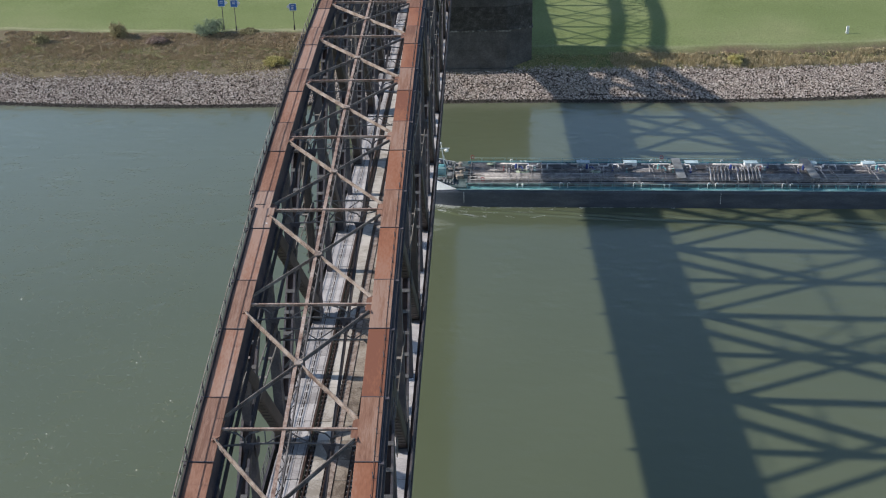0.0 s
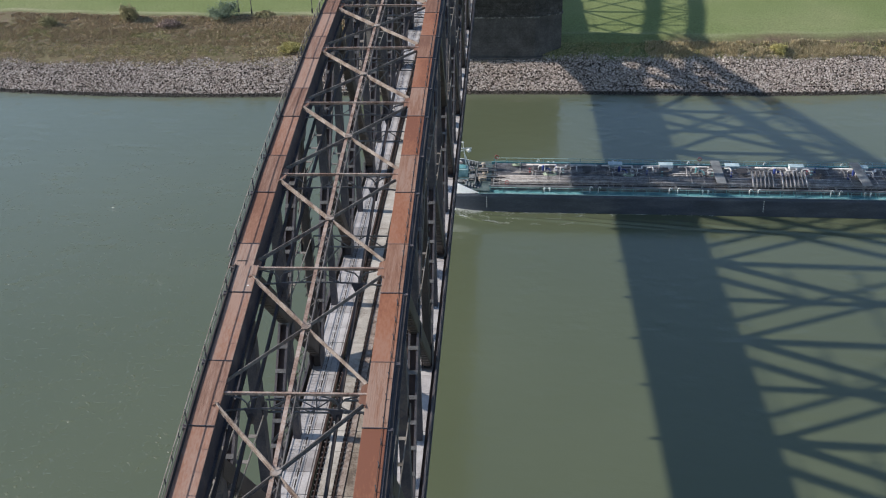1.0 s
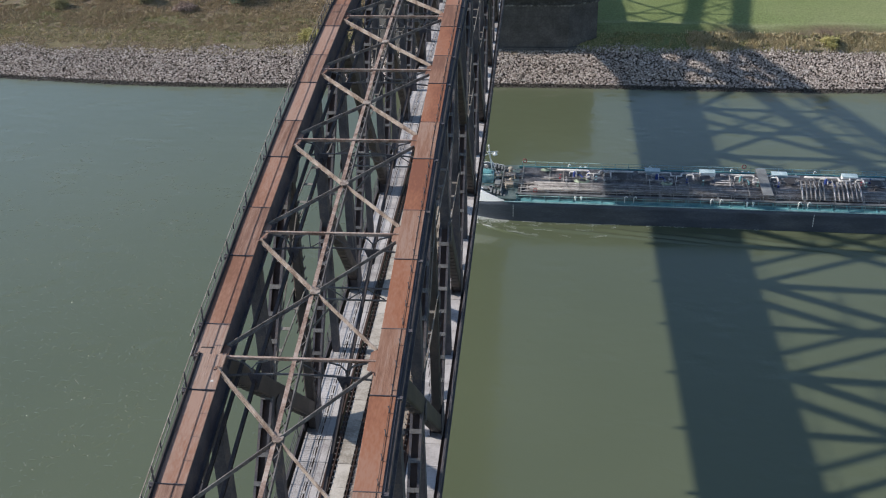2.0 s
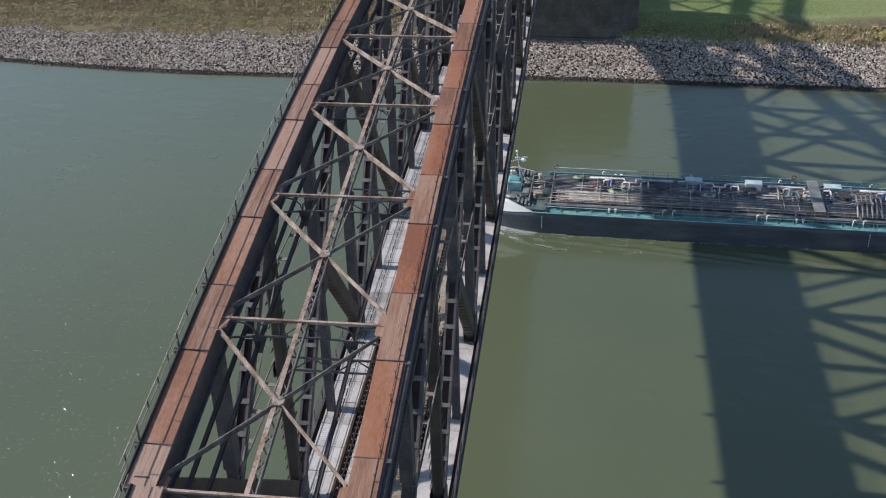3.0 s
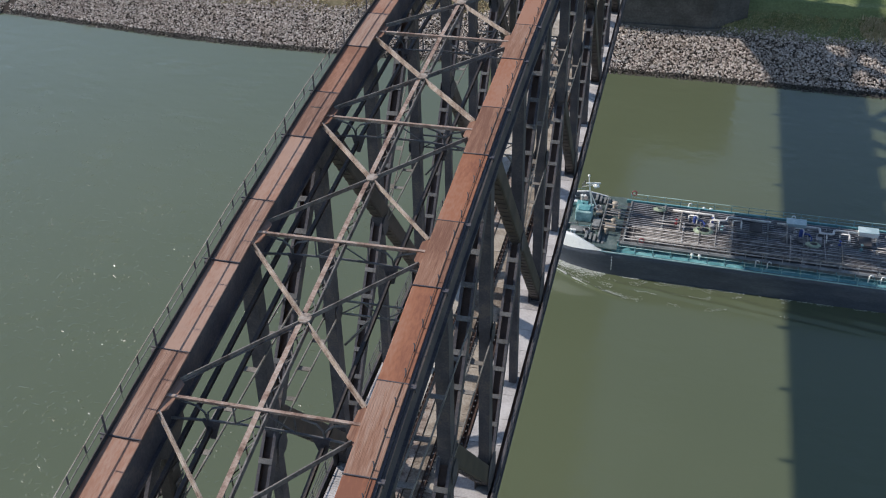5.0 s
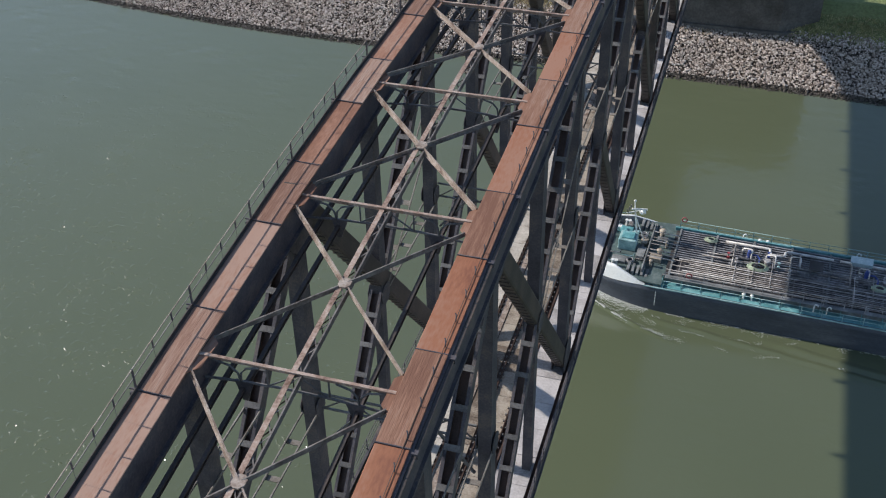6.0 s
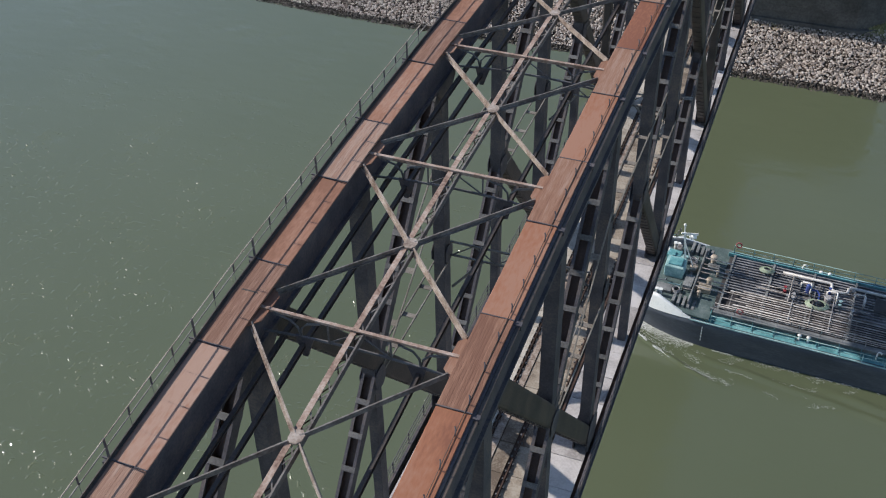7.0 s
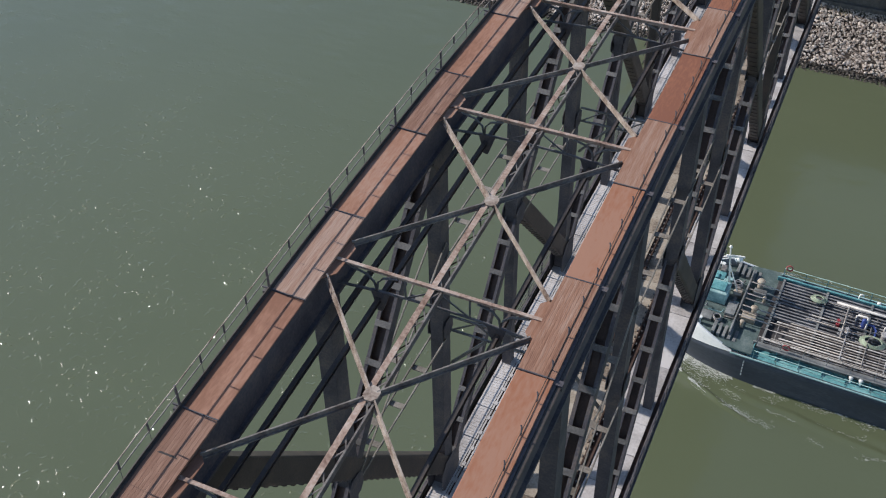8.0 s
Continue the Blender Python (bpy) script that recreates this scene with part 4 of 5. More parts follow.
    # off-white risers joining the loop and the pump
    for q in range(3):
        xx, yy = x0 + 2.0 + 2.6 * q, 2.2 - 0.5 * (q % 2)
        spipe("riser", [(xx, yy, 3.65), (xx, yy, 4.35), (xx + 0.1, yy, 4.5), (xx + 0.9, yy, 4.5), (xx + 1.0, yy - 0.1, 4.5), (xx + 1.0, yy - 0.9, 4.5), (xx + 1.0, yy - 1.0, 4.35), (xx + 1.0, yy - 1.0, 3.65)], 0.085, loop_white)
    # goose-neck pipes
    for yy, xx in ((-5.2, x0 + 10.15), (-5.2, x0 + 11.46), (5.45, x0 + 1.74)):
        spipe("goose_neck", [(xx, yy, 3.18), (xx, yy, 4.0), (xx + 0.06, yy, 4.12), (xx + 0.2, yy, 4.16), (xx + 0.34, yy, 4.1), (xx + 0.38, yy, 3.95)], 0.075, cap_white)


for k in range(6):
    tank_set(18.6 + k * 12.3, k)
for k, x in enumerate((32.0, 40.2, 50.8, 61.0, 71.0, 81.0)):
    sbox("deck_locker", (x, 3.2, 3.6), (x + 2.2, 4.4, 4.4), locker_blue if k % 2 == 0 else hull_white, "pale blue deck locker", 0.05)
    sbox("locker_lid", (x - 0.06, 3.14, 4.4), (x + 2.26, 4.46, 4.47), locker_blue, "", 0.02)
for x in (48.4, 70.5, 91.0):
    sbox("gangway", (x, -4.6, 4.75), (x + 1.5, 4.6, 4.82), deck_grey, "grey cross gangway")
    for yy in (-4.4, 0, 4.4):
        bm = bmesh.new()
        box(bm, (x + 0.1, yy - 0.05, 3.6), (x + 0.2, yy + 0.05, 4.75))
        box(bm, (x + 1.3, yy - 0.05, 3.6), (x + 1.4, yy + 0.05, 4.75))
        part("gangway_leg", bm, pipe_grey, ship)
# cross manifold
for k in range(13):
    x = 54.0 + k * 0.62 + (0.8 if k > 5 else 0)
    spipe("manifold_pipe", [(x, -4.6, 4.25), (x, -4.3, 4.5), (x + 0.4, -1.0, 4.55), (x + 0.6, 1.2, 4.5), (x + 0.6, 1.4, 3.9)], 0.11, pipe_grey if k % 3 else pipe_pale)
# coiled hoses
for cx, cy, rr in ((17.0, 3.0, 0.8), (22.5, -0.6, 1.2), (35.0, -0.6, 0.9)):
    pts = [(cx + (rr - 0.02 * q / 4) * math.cos(q * 0.55), cy + (rr * 0.7 - 0.014 * q / 4) * math.sin(q * 0.55), 4.25 + 0.002 * q) for q in range(90)]
    spipe("hose_coil", pts, 0.05, hose_green, 5)
# railings on both sides
for s, y in ((-1, -6.0), (1, 6.02), (-1, -4.85)):
    z0 = 3.18 if abs(y) > 5 else 3.95
    for k in range(40):
        x = 13.2 + k * 2.05
        bm = bmesh.new()
        beam(bm, (x, y, z0), (x, y, z0 + 1.0), 0.065, 0.065)
        part("stanchion", bm, teal_pale if abs(y) > 5 else pipe_pale, ship)
    for dz in ((0.55, 1.0)):
        spipe("guard_rail", [(13.2, y, z0 + dz), (94.5, y, z0 + dz)], 0.03, teal_pale if abs(y) > 5 else pipe_pale, 5)
# life buoys
for x, y, z in ((15.7, -4.75, 4.5), (13.6, 5.9, 4.4), (47.0, 6.0, 4.4)):
    bm = bmesh.new()
    pts = [(x + 0.29 * math.cos(q * 0.5236), y, z + 0.29 * math.sin(q * 0.5236)) for q in range(13)]
    tube(bm, pts, 0.07, 7)
    part("life_buoy", bm, buoy_red, ship, "red life buoy")
# foredeck: winch house, windlass, bollards, vents, stairs
sbox("winch_house", (7.2, -0.9, 3.55), (9.2, 1.0, 4.95), teal_pale, "pale teal winch housing", 0.12)
sbox("winch_house_top", (7.5, -0.6, 4.95), (8.9, 0.7, 5.1), teal, "", 0.05)
sbox("stair_block", (9.5, -2.4, 3.55), (10.4, -0.6, 4.2), deck_grey)
sbox("breakwater", (10.5, -4.6, 3.2), (10.66, 4.6, 4.15), deck_grey)
for k in range(6):
    for s in (-1, 1):
        sbox("ramp_step", (9.0 + k * 0.5, s * 4.35 - 0.75, 3.2), (9.3 + k * 0.5, s * 4.35 + 0.75, 4.15 - 0.14 * k), deck_grey)
for k in range(22):
    # small fittings: boxes, stub pipes and lamps
    x, y = 2.6 + 7.6 * rng.random(), rng.uniform(-0.75, 0.75)
    y *= half(x) - 0.6
    a, b, h = rng.uniform(0.12, 0.4), rng.uniform(0.12, 0.45), rng.uniform(0.25, 0.85)
    if 6.9 < x < 9.4 and abs(y) < 1.2:
        continue
    sbox("deck_fitting", (x - a, y - b, 3.55), (x + a, y + b, 3.55 + h), (teal, teal_pale, deck_grey, pipe_grey, cap_white, pipe_pale)[k % 6], "", 0.04)
for k in range(9):
    x, y = 3.2 + 0.8 * k, (2.2 if k % 2 else -2.3) + 0.3 * math.sin(k * 2.1)
    spipe("deck_line", [(x, y, 3.55), (x, y, 3.95), (x + 1.2, y, 3.95), (x + 1.3, y + 0.5, 3.95), (x + 1.3, y + 0.5, 3.6)], 0.06, (teal_pale, pipe_pale, pipe_grey)[k % 3], 6)
for x, y, r, h in ((3.4, 1.6, 0.22, 1.7), (3.9, -1.9, 0.25, 1.6), (1.4, 0.6, 0.1, 0.9), (11.6, 2.9, 0.3, 0.9), (11.9, -0.8, 0.26, 0.8), (12.4, 1.0, 0.15, 0.7), (11.3, -2.9, 0.17, 0.7)):
    bm = bmesh.new()
    bmesh.ops.create_cone(bm, cap_ends=True, segments=12, radius1=r, radius2=r * 0.9, depth=h, matrix=Matrix.Translation((x, y, 3.55 + h / 2)))
    bmesh.ops.create_uvsphere(bm, u_segments=12, v_segments=6, radius=r * 1.35, matrix=Matrix.Translation((x, y, 3.55 + h)) @ Matrix.Diagonal((1, 1, 0.5, 1)))
    part("vent_cowl", bm, cap_white if x < 10 else cowl_tan, ship)
for x, y in [(x, s * (half(x) - 1.35)) for x in (3.4, 4.7, 6.0, 7.3) for s in (-1, 1)]:
    bm = bmesh.new()
    for d in (0, 0.35):
        bmesh.ops.create_cone(bm, cap_ends=True, segments=10, radius1=0.15, radius2=0.15, depth=0.75, matrix=Matrix.Translation((x + d, y, 3.9)))
        bmesh.ops.create_cone(bm, cap_ends=True, segments=10, radius1=0.22, radius2=0.22, depth=0.1, matrix=Matrix.Translation((x + d, y, 4.3)))
    part("bollard", bm, cap_white, ship, "white-capped double bollard")
for x, y in ((5.0, 1.0), (4.9, -1.0)):
    bm = bmesh.new()
    bmesh.ops.create_cone(bm, cap_ends=True, segments=14, radius1=0.4, radius2=0.4, depth=1.2, matrix=Matrix.Translation((x, y, 4.1)) @ Matrix.Rotation(1.5708, 4, "X"))
    for d in (-0.6, 0.6):
        bmesh.ops.create_cone(bm, cap_ends=True, segments=14, radius1=0.6, radius2=0.6, depth=0.1, matrix=Matrix.Translation((x, y + d, 4.1)) @ Matrix.Rotation(1.5708, 4, "X"))
    box(bm, (x - 0.5, y - 0.5, 3.55), (x + 0.5, y + 0.5, 3.8))
    part("anchor_winch", bm, teal, ship)
# mooring ropes, chain run, hatch covers and deck boxes on the foredeck
for cx, cy, rr in ((5.8, 2.6, 0.5), (9.0, -2.9, 0.45), (9.6, 2.4, 0.45)):
    pts = [(cx + rr * (1 - 0.006 * q) * math.cos(q * 0.6), cy + rr * (1 - 0.006 * q) * math.sin(q * 0.6), 3.6 + 0.008 * q) for q in range(50)]
    spipe("rope_coil", pts, 0.05, pipe_pale, 5)
for s in (-1, 1):
    spipe("anchor_chain", [(4.2, s * 0.9, 3.95), (3.0, s * 0.8, 3.75), (1.9, s * 0.7, 3.7)], 0.08, rail_steel, 6)
for lo, hi, m in (((2.2, -0.5, 3.55), (3.1, 0.4, 3.85), teal), ((5.6, -3.2, 3.55), (6.5, -2.3, 4.0), teal_pale), ((6.9, 1.9, 3.55), (8.3, 3.0, 4.2), teal), ((9.5, 0.6, 3.55), (10.3, 1.6, 4.0), cowl_tan), ((7.0, -3.5, 3.55), (8.6, -2.4, 3.9), deck_grey), ((11.0, -2.2, 3.55), (12.3, -1.2, 4.1), cowl_tan), ((11.2, 1.6, 3.55), (12.4, 2.4, 4.0), deck_grey)):
    sbox("deck_box", lo, hi, m, "", 0.05)
for k in range(7):
    y = -2.4 + k * 0.8
    spipe("cross_pipe", [(10.8, y, 3.6), (10.8, y, 4.5 - 0.1 * (k % 3)), (13.9, y, 4.4 - 0.1 * (k % 3))], 0.06, pipe_grey if k % 2 else pipe_pale, 6)
spipe("bow_rail", [(x, -half(x, 4.6) + 0.7, sheer(x) + 0.35) for x in (0.6, 1.5, 3, 4.5, 6, 7.6)], 0.03, teal_pale, 5)
spipe("bow_rail", [(x, half(x, 4.6) - 0.7, sheer(x) + 0.35) for x in (0.6, 1.5, 3, 4.5, 6, 7.6)], 0.03, teal_pale, 5)
# radar mast
bm = bmesh.new()
beam(bm, (9.0, 1.4, 3.55), (8.4, 1.6, 7.6), 0.16, 0.16)
beam(bm, (10.0, 1.0, 3.55), (8.5, 1.5, 6.8), 0.09, 0.09)
beam(bm, (7.6, 1.0, 7.3), (9.4, 2.2, 7.3), 0.08, 0.08)
mast = part("radar_mast", bm, cap_white, ship)
bm = bmesh.new()
beam(bm, (8.1, 1.3, 7.75), (9.7, 1.95, 7.55), 0.2, 0.16)
part("radar_scanner", bm, cap_white, mast)
bm = bmesh.new()
bmesh.ops.create_cone(bm, cap_ends=True, segments=12, radius1=0.26, radius2=0.34, depth=0.5, matrix=Matrix.Translation((9.2, 2.0, 7.1)) @ Matrix.Rotation(0.9, 4, "Y"))
part("search_light", bm, hull_white, mast)
bm = bmesh.new()
tube(bm, [(8.4, 1.6, 7.5), (8.3, 1.65, 8.6)], 0.07, 6)
bmesh.ops.create_uvsphere(bm, u_segments=8, v_segments=6, radius=0.17, matrix=Matrix.Translation((8.3, 1.65, 8.6)))
part("mast_lamp", bm, cap_white, mast)
bm = bmesh.new()
for k in range(3):
    beam(bm, (7.7 + 0.1 * k, 1.1 + 0.5 * k, 7.3), (7.65 + 0.1 * k, 1.1 + 0.5 * k, 7.75), 0.12, 0.12)
part("horn_rack", bm, pipe_grey, mast)
# jackstaff with a blue flag
spipe("jackstaff", [(0.5, 0, 4.4), (0.35, 0, 6.2)], 0.035, cap_white, 6)
bm = bmesh.new()
g = [[bm.verts.new((0.4 + 0.14 * i, 0.05 * math.sin(i * 1.1) + 0.02 * j, 5.5 + 0.16 * j)) for j in range(5)] for i in range(7)]
for i in range(6):
    for j in range(4):
        bm.faces.new((g[i][j], g[i + 1][j], g[i + 1][j + 1], g[i][j + 1]))
part("flag", bm, flag_blue, ship, "small blue flag")
# draught marks and wheelhouse aft
for x in (12.5, 55.5):
    for q in range(5):
        sbox("draught_mark", (x, -HB - 0.02, 0.8 + q * 0.4), (x + 0.09, -HB + 0.02, 1.05 + q * 0.4), cap_white, "", 0)
sbox("deckhouse", (HL - 15, -5.2, 3.0), (HL - 2, 5.2, 6.0), hull_white, "white deckhouse at the stern", 0.1)
sbox("wheelhouse", (HL - 13, -3.2, 6.0), (HL - 8, 3.2, 8.6), hull_white, "white wheelhouse with dark windows", 0.1)
sbox("window_band", (HL - 13.05, -3.25, 7.2), (HL - 7.95, 3.25, 8.2), hull_navy, "", 0.02)

# the readable end of the ship's name on the bow
txt = bpy.data.curves.new("name_text", "FONT")
txt.body, txt.size, txt.space_character, txt.extrude = "SINCERITY", 0.82, 1.12, 0.0
tob = bpy.data.objects.new("name_text", txt)
scene.collection.objects.link(tob)
bpy.context.view_layer.update()
tme = bpy.data.meshes.new_from_object(tob.evaluated_get(bpy.context.evaluated_depsgraph_get()))
bpy.data.objects.remove(tob)
tw = max(v.co.x for v in tme.vertices)
for v in tme.vertices:
    x = 1.8 + (v.co.x / tw) * 3.9
    z = 3.5 + v.co.y * 0.8
    v.co = (x, -(half(x, z) + 0.13 - 0.3 * (z - line(x)) * min(1, x / 2)), z)
tme.materials.clear()
tme.materials.append(hull_navy)
ob = new("bow_lettering", tme)
ob.parent = ship
ship.matrix_basis = pose(-3.7, 120.4, 0, 0, 0, -2.0)

# bow wave: torn foam along the near and far side
foam_mat = material("white_foam", (0.68, 0.70, 0.66), (0.45, 0.48, 0.42), (0.85, 0.86, 0.84), 1.5, 9, 0.8, 0.0, 0.4)
foam_mat.node_tree.nodes["Principled BSDF"].inputs["Alpha"].default_value = 0.8
verts, faces = [], []
m = ship.matrix_basis


def fleck(x, y, r, z=0.03, long=3.6):
    """One ragged six-sided scrap of foam, drawn out along the hull."""
    n0 = len(verts)
    a0 = rng.uniform(0, 6.28)
    p = m @ Vector((x, y, 0))
    for q in range(6):
        a = a0 + 6.283 * q / 6
        rr = r * rng.uniform(0.4, 1.15)
        verts.append((p.x + long * rr * math.cos(a), p.y + 0.55 * rr * math.sin(a), z + rng.uniform(0, 0.03)))
    faces.append(tuple(range(n0, n0 + 6)))


def crest(x):
    """How far off the hull the thrown crest runs."""
    return 0.35 + 0.40 * max(0.0, x - 1.0) - 0.0075 * x * x


for s in (-1, 1):
    for k in range(3800):
        # white curl round the stem, thinning aft
        u = rng.random()
        x = 0.7 + 11.0 * u ** 1.5
        fleck(x, s * (half(x, 0.0) + 0.05 + abs(rng.gauss(0, 0.16 + 0.30 * crest(x) * (1 - 0.6 * u)))), rng.uniform(0.02, 0.10) * (1.15 - 0.8 * u), 0.03 + 0.2 * rng.random() * (x < 3))
    for k in range(3800):
        # sharp white crest line
        u = rng.random()
        x = 1.0 + 17.0 * u
        if noise.noise(Vector((x * 0.7, 2.0, s))) < -0.5 + 0.6 * u + (0.5 if rng.random() < u * u else 0):
            continue
        y = half(x, 0.0) + crest(x) + 0.15 * noise.noise(Vector((x * 0.8, 7, s))) - abs(rng.gauss(0, 0.05 + 0.012 * x))
        fleck(x, s * y, rng.uniform(0.02, 0.055) * (1 - 0.65 * u), 0.16)
    for k in range(9000):
        # torn streaks between crest and hull, dying out aft
        u = rng.random()
        x = 3.0 + 30 * u
        w = crest(min(x, 17)) * (1.1 - 0.2 * u)
        v = rng.random()
        if noise.noise(Vector((x * 0.6, v * 5.0, 3 * s))) < -0.05 + 0.45 * u:
            continue
        fleck(x, s * (half(x, 0.0) + 0.06 + w * v), rng.uniform(0.007, 0.026), 0.03, 5.0)
    for k in range(1300):
        # thin line of froth along the waterline
        x = 6 + 42 * rng.random() ** 1.4
        if noise.noise(Vector((x * 0.5, 11, s))) < 0.0:
            continue
        fleck(x, s * (half(x, 0.0) + 0.05 + abs(rng.gauss(0, 0.12))), rng.uniform(0.012, 0.045))
me = bpy.data.meshes.new("bow_foam")
me.from_pydata(verts, [], faces)
me.materials.append(foam_mat)
tagged(new("bow_foam", me), "torn white foam of a bow wave on the river", "foam", kind="stuff")

# low water ridges thrown off the hull
verts, faces = [], []
prof = (0.0, 0.12, 0.45, 0.85, 1.0, 0.78, 0.35, 0.1, 0.0)
for s in (-1, 1):
    for x0, x1, off, slope, high, wide in ((0.8, 17, 0.3, 0.30, 0.30, 1.1), (9, 44, 1.0, 0.13, 0.20, 1.6), (22, 60, 1.0, 0.16, 0.20, 1.9), (34, 74, 1.2, 0.17, 0.17, 2.0), (46, 86, 1.0, 0.18, 0.16, 2.0), (58, 96, 1.2, 0.18, 0.15, 2.0)):
        n = 60
        base = len(verts)
        for i in range(n + 1):
            u = i / n
            x = x0 + (x1 - x0) * u
            y = half(x, 0) + off + slope * (x - x0) + 0.3 * noise.noise(Vector((x * 0.25, x0, s)))
            h = high * min(1, u * 6, (1 - u) * 2.5) * (0.75 + 0.6 * noise.noise(Vector((x * 0.3, x0 + 5, s))))
            for q, w in enumerate(prof):
                p = m @ Vector((x, s * (y + (q / 8 - 0.5) * wide), 0))
                verts.append((p.x, p.y, -0.012 + h * w))
        for i in range(n):
            for q in range(8):
                a = base + i * 9 + q
                faces.append((a, a + 1, a + 10, a + 9) if s < 0 else (a, a + 9, a + 10, a + 1))
me = bpy.data.meshes.new("wake_waves")
me.from_pydata(verts, [], faces)
me.materials.append(water_mat)
for p in me.polygons:
    p.use_smooth = True
tagged(new("wake_waves", me), "low murky wake waves beside the moving barge", "waves", kind="stuff")


# ---- bank stones, weeds, bushes, signs ----
def stones():
    ico = bmesh.new()
    bmesh.ops.create_icosphere(ico, subdivisions=1, radius=1.0)
    base = np.array([v.co[:] for v in ico.verts])
    tri = np.array([[v.index for v in f.verts] for f in ico.faces])
    ico.free()
    r = np.random.RandomState(3)
    n = 92000
    x = r.uniform(-150, 125, n)
    d = r.uniform(-0.9, 12.3, n) + r.normal(0, 0.25, n)
    ys = np.array([shore(a) for a in x])
    keep = d < 8.8 + 2.2 * np.clip((x + 85) / 50, 0, 1) + 1.3 * np.array([noise.noise(Vector((a * 0.12, 0, 9))) for a in x]) + r.normal(0, 0.4, n)
    x, d, ys = x[keep], d[keep], ys[keep]
    n = len(x)
    z = np.array([bank_height(a, b) + unevenness(a, b) for a, b in zip(x, d)])
    size = r.uniform(0.08, 0.165, n) * r.choice([0.8, 1.0, 1.4], n)
    sc = np.stack([size * r.uniform(0.8, 1.5, n), size * r.uniform(0.7, 1.2, n), size * r.uniform(0.6, 1.05, n)], 1)
    ang = r.uniform(0, 6.28, n)
    tilt = r.normal(0.3, 0.5, n)
    jit = r.uniform(0.72, 1.2, (n, len(base)))
    v = base[None] * jit[..., None] * sc[:, None, :]
    c, s = np.cos(tilt)[:, None], np.sin(tilt)[:, None]
    v = np.stack([v[..., 0], v[..., 1] * c - v[..., 2] * s, v[..., 1] * s + v[..., 2] * c], -1)
    c, s = np.cos(ang)[:, None], np.sin(ang)[:, None]
    v = np.stack([v[..., 0] * c - v[..., 1] * s, v[..., 0] * s + v[..., 1] * c, v[..., 2]], -1)
    v += np.stack([x, ys + d, z + 0.10], 1)[:, None, :]
    v = v.reshape(n, -1, 3)
    for wet in (False, True):
        pick = (d < 0.7) == wet
        vv = v[pick]
        f = (tri[None] + (np.arange(len(vv)) * len(base))[:, None, None]).reshape(-1, 3)
        me = bpy.data.meshes.new("bank_stones")
        me.from_pydata(vv.reshape(-1, 3).tolist(), [], f.tolist())
        me.materials.append(wet_stone() if wet else island_stone())
        tagged(new("bank_stones", me), "dark wet stones at the water's edge" if wet else "pale broken riprap stones along the river bank", "stones", kind="stuff")


def island_material(name, stops, rough, spec=0.3, fine=6.0):
    """Colour by Random Per Island, broken by fine noise."""
    m = bpy.data.materials.new(name)
    m.use_nodes = True
    n, l = m.node_tree.nodes, m.node_tree.links
    b = n["Principled BSDF"]
    b.inputs["Roughness"].default_value, b.inputs["Specular IOR Level"].default_value = rough, spec
    geo = n.new("ShaderNodeNewGeometry")
    k = n.new("ShaderNodeTexNoise")
    k.inputs["Scale"].default_value = fine
    l.new(geo.outputs["Position"], k.inputs["Vector"])
    a = n.new("ShaderNodeMath")
    a.operation = "MULTIPLY_ADD"
    a.inputs[1].default_value = 0.35
    sub = n.new("ShaderNodeMath")
    sub.operation = "SUBTRACT"
    sub.inputs[1].default_value = 0.17
    l.new(k.outputs[0], a.inputs[0])
    l.new(geo.outputs["Random Per Island"], a.inputs[2])
    l.new(a.outputs[0], sub.inputs[0])
    r = n.new("ShaderNodeValToRGB")
    el = r.color_ramp.elements
    el[0].position, el[0].color = stops[0][0], (*stops[0][1], 1)
    el[1].position, el[1].color = stops[-1][0], (*stops[-1][1], 1)
    for p, c in stops[1:-1]:
        el.new(p).color = (*c, 1)
    l.new(sub.outputs[0], r.inputs[0])
    l.new(r.outputs[0], b.inputs["Base Color"])
    return m


def island_stone():
    return island_material("riprap_stone", [(0.0, (0.16, 0.127, 0.11)), (0.3, (0.30, 0.248, 0.215)), (0.65, (0.46, 0.40, 0.355)), (1.0, (0.66, 0.595, 0.55))], 0.9)


def wet_stone():
    return island_material("wet_riprap_stone", [(0.0, (0.03, 0.026, 0.022)), (0.5, (0.06, 0.052, 0.045)), (1.0, (0.12, 0.105, 0.09))], 0.45)


def tufts(name, label, n, xr, dr, hr, mat, seed, dens, sign=1):
    """Clumps of leaning blades scattered over a stretch of the bank."""
    r = random.Random(seed)
    verts, faces = [], []
    for _ in range(n):
        x, d = r.uniform(*xr), r.uniform(*dr)
        field = noise.noise(Vector((x * 0.07, d * 0.16, 4))) + 0.6 * noise.noise(Vector((x * 0.4, d * 0.5, 9)))
        if field * sign < dens:
            continue
        y, z = shore(x) + d, bank_height(x, d) + unevenness(x, d) - 0.05
        h = r.uniform(*hr) * (1 + 0.6 * noise.noise(Vector((x * 0.2, d * 0.2, 7))))
        for q in range(5):
            a, lean = r.uniform(0, 6.28), r.uniform(0.1, 0.7)
            bx, by = x + r.uniform(-0.3, 0.3), y + r.uniform(-0.3, 0.3)
            w = 0.05 + 0.08 * r.random()
            n0 = len(verts)
            ca, sa = math.cos(a), math.sin(a)
            verts.extend([(bx - sa * w, by + ca * w, z), (bx + sa * w, by - ca * w, z), (bx + ca * lean * h, by + sa * lean * h, z + h)])
            faces.append((n0, n0 + 1, n0 + 2))
    me = bpy.data.meshes.new(name)
    me.from_pydata(verts, [], faces)
    me.materials.append(mat)
    return tagged(new(name, me), label, "weeds", kind="stuff")


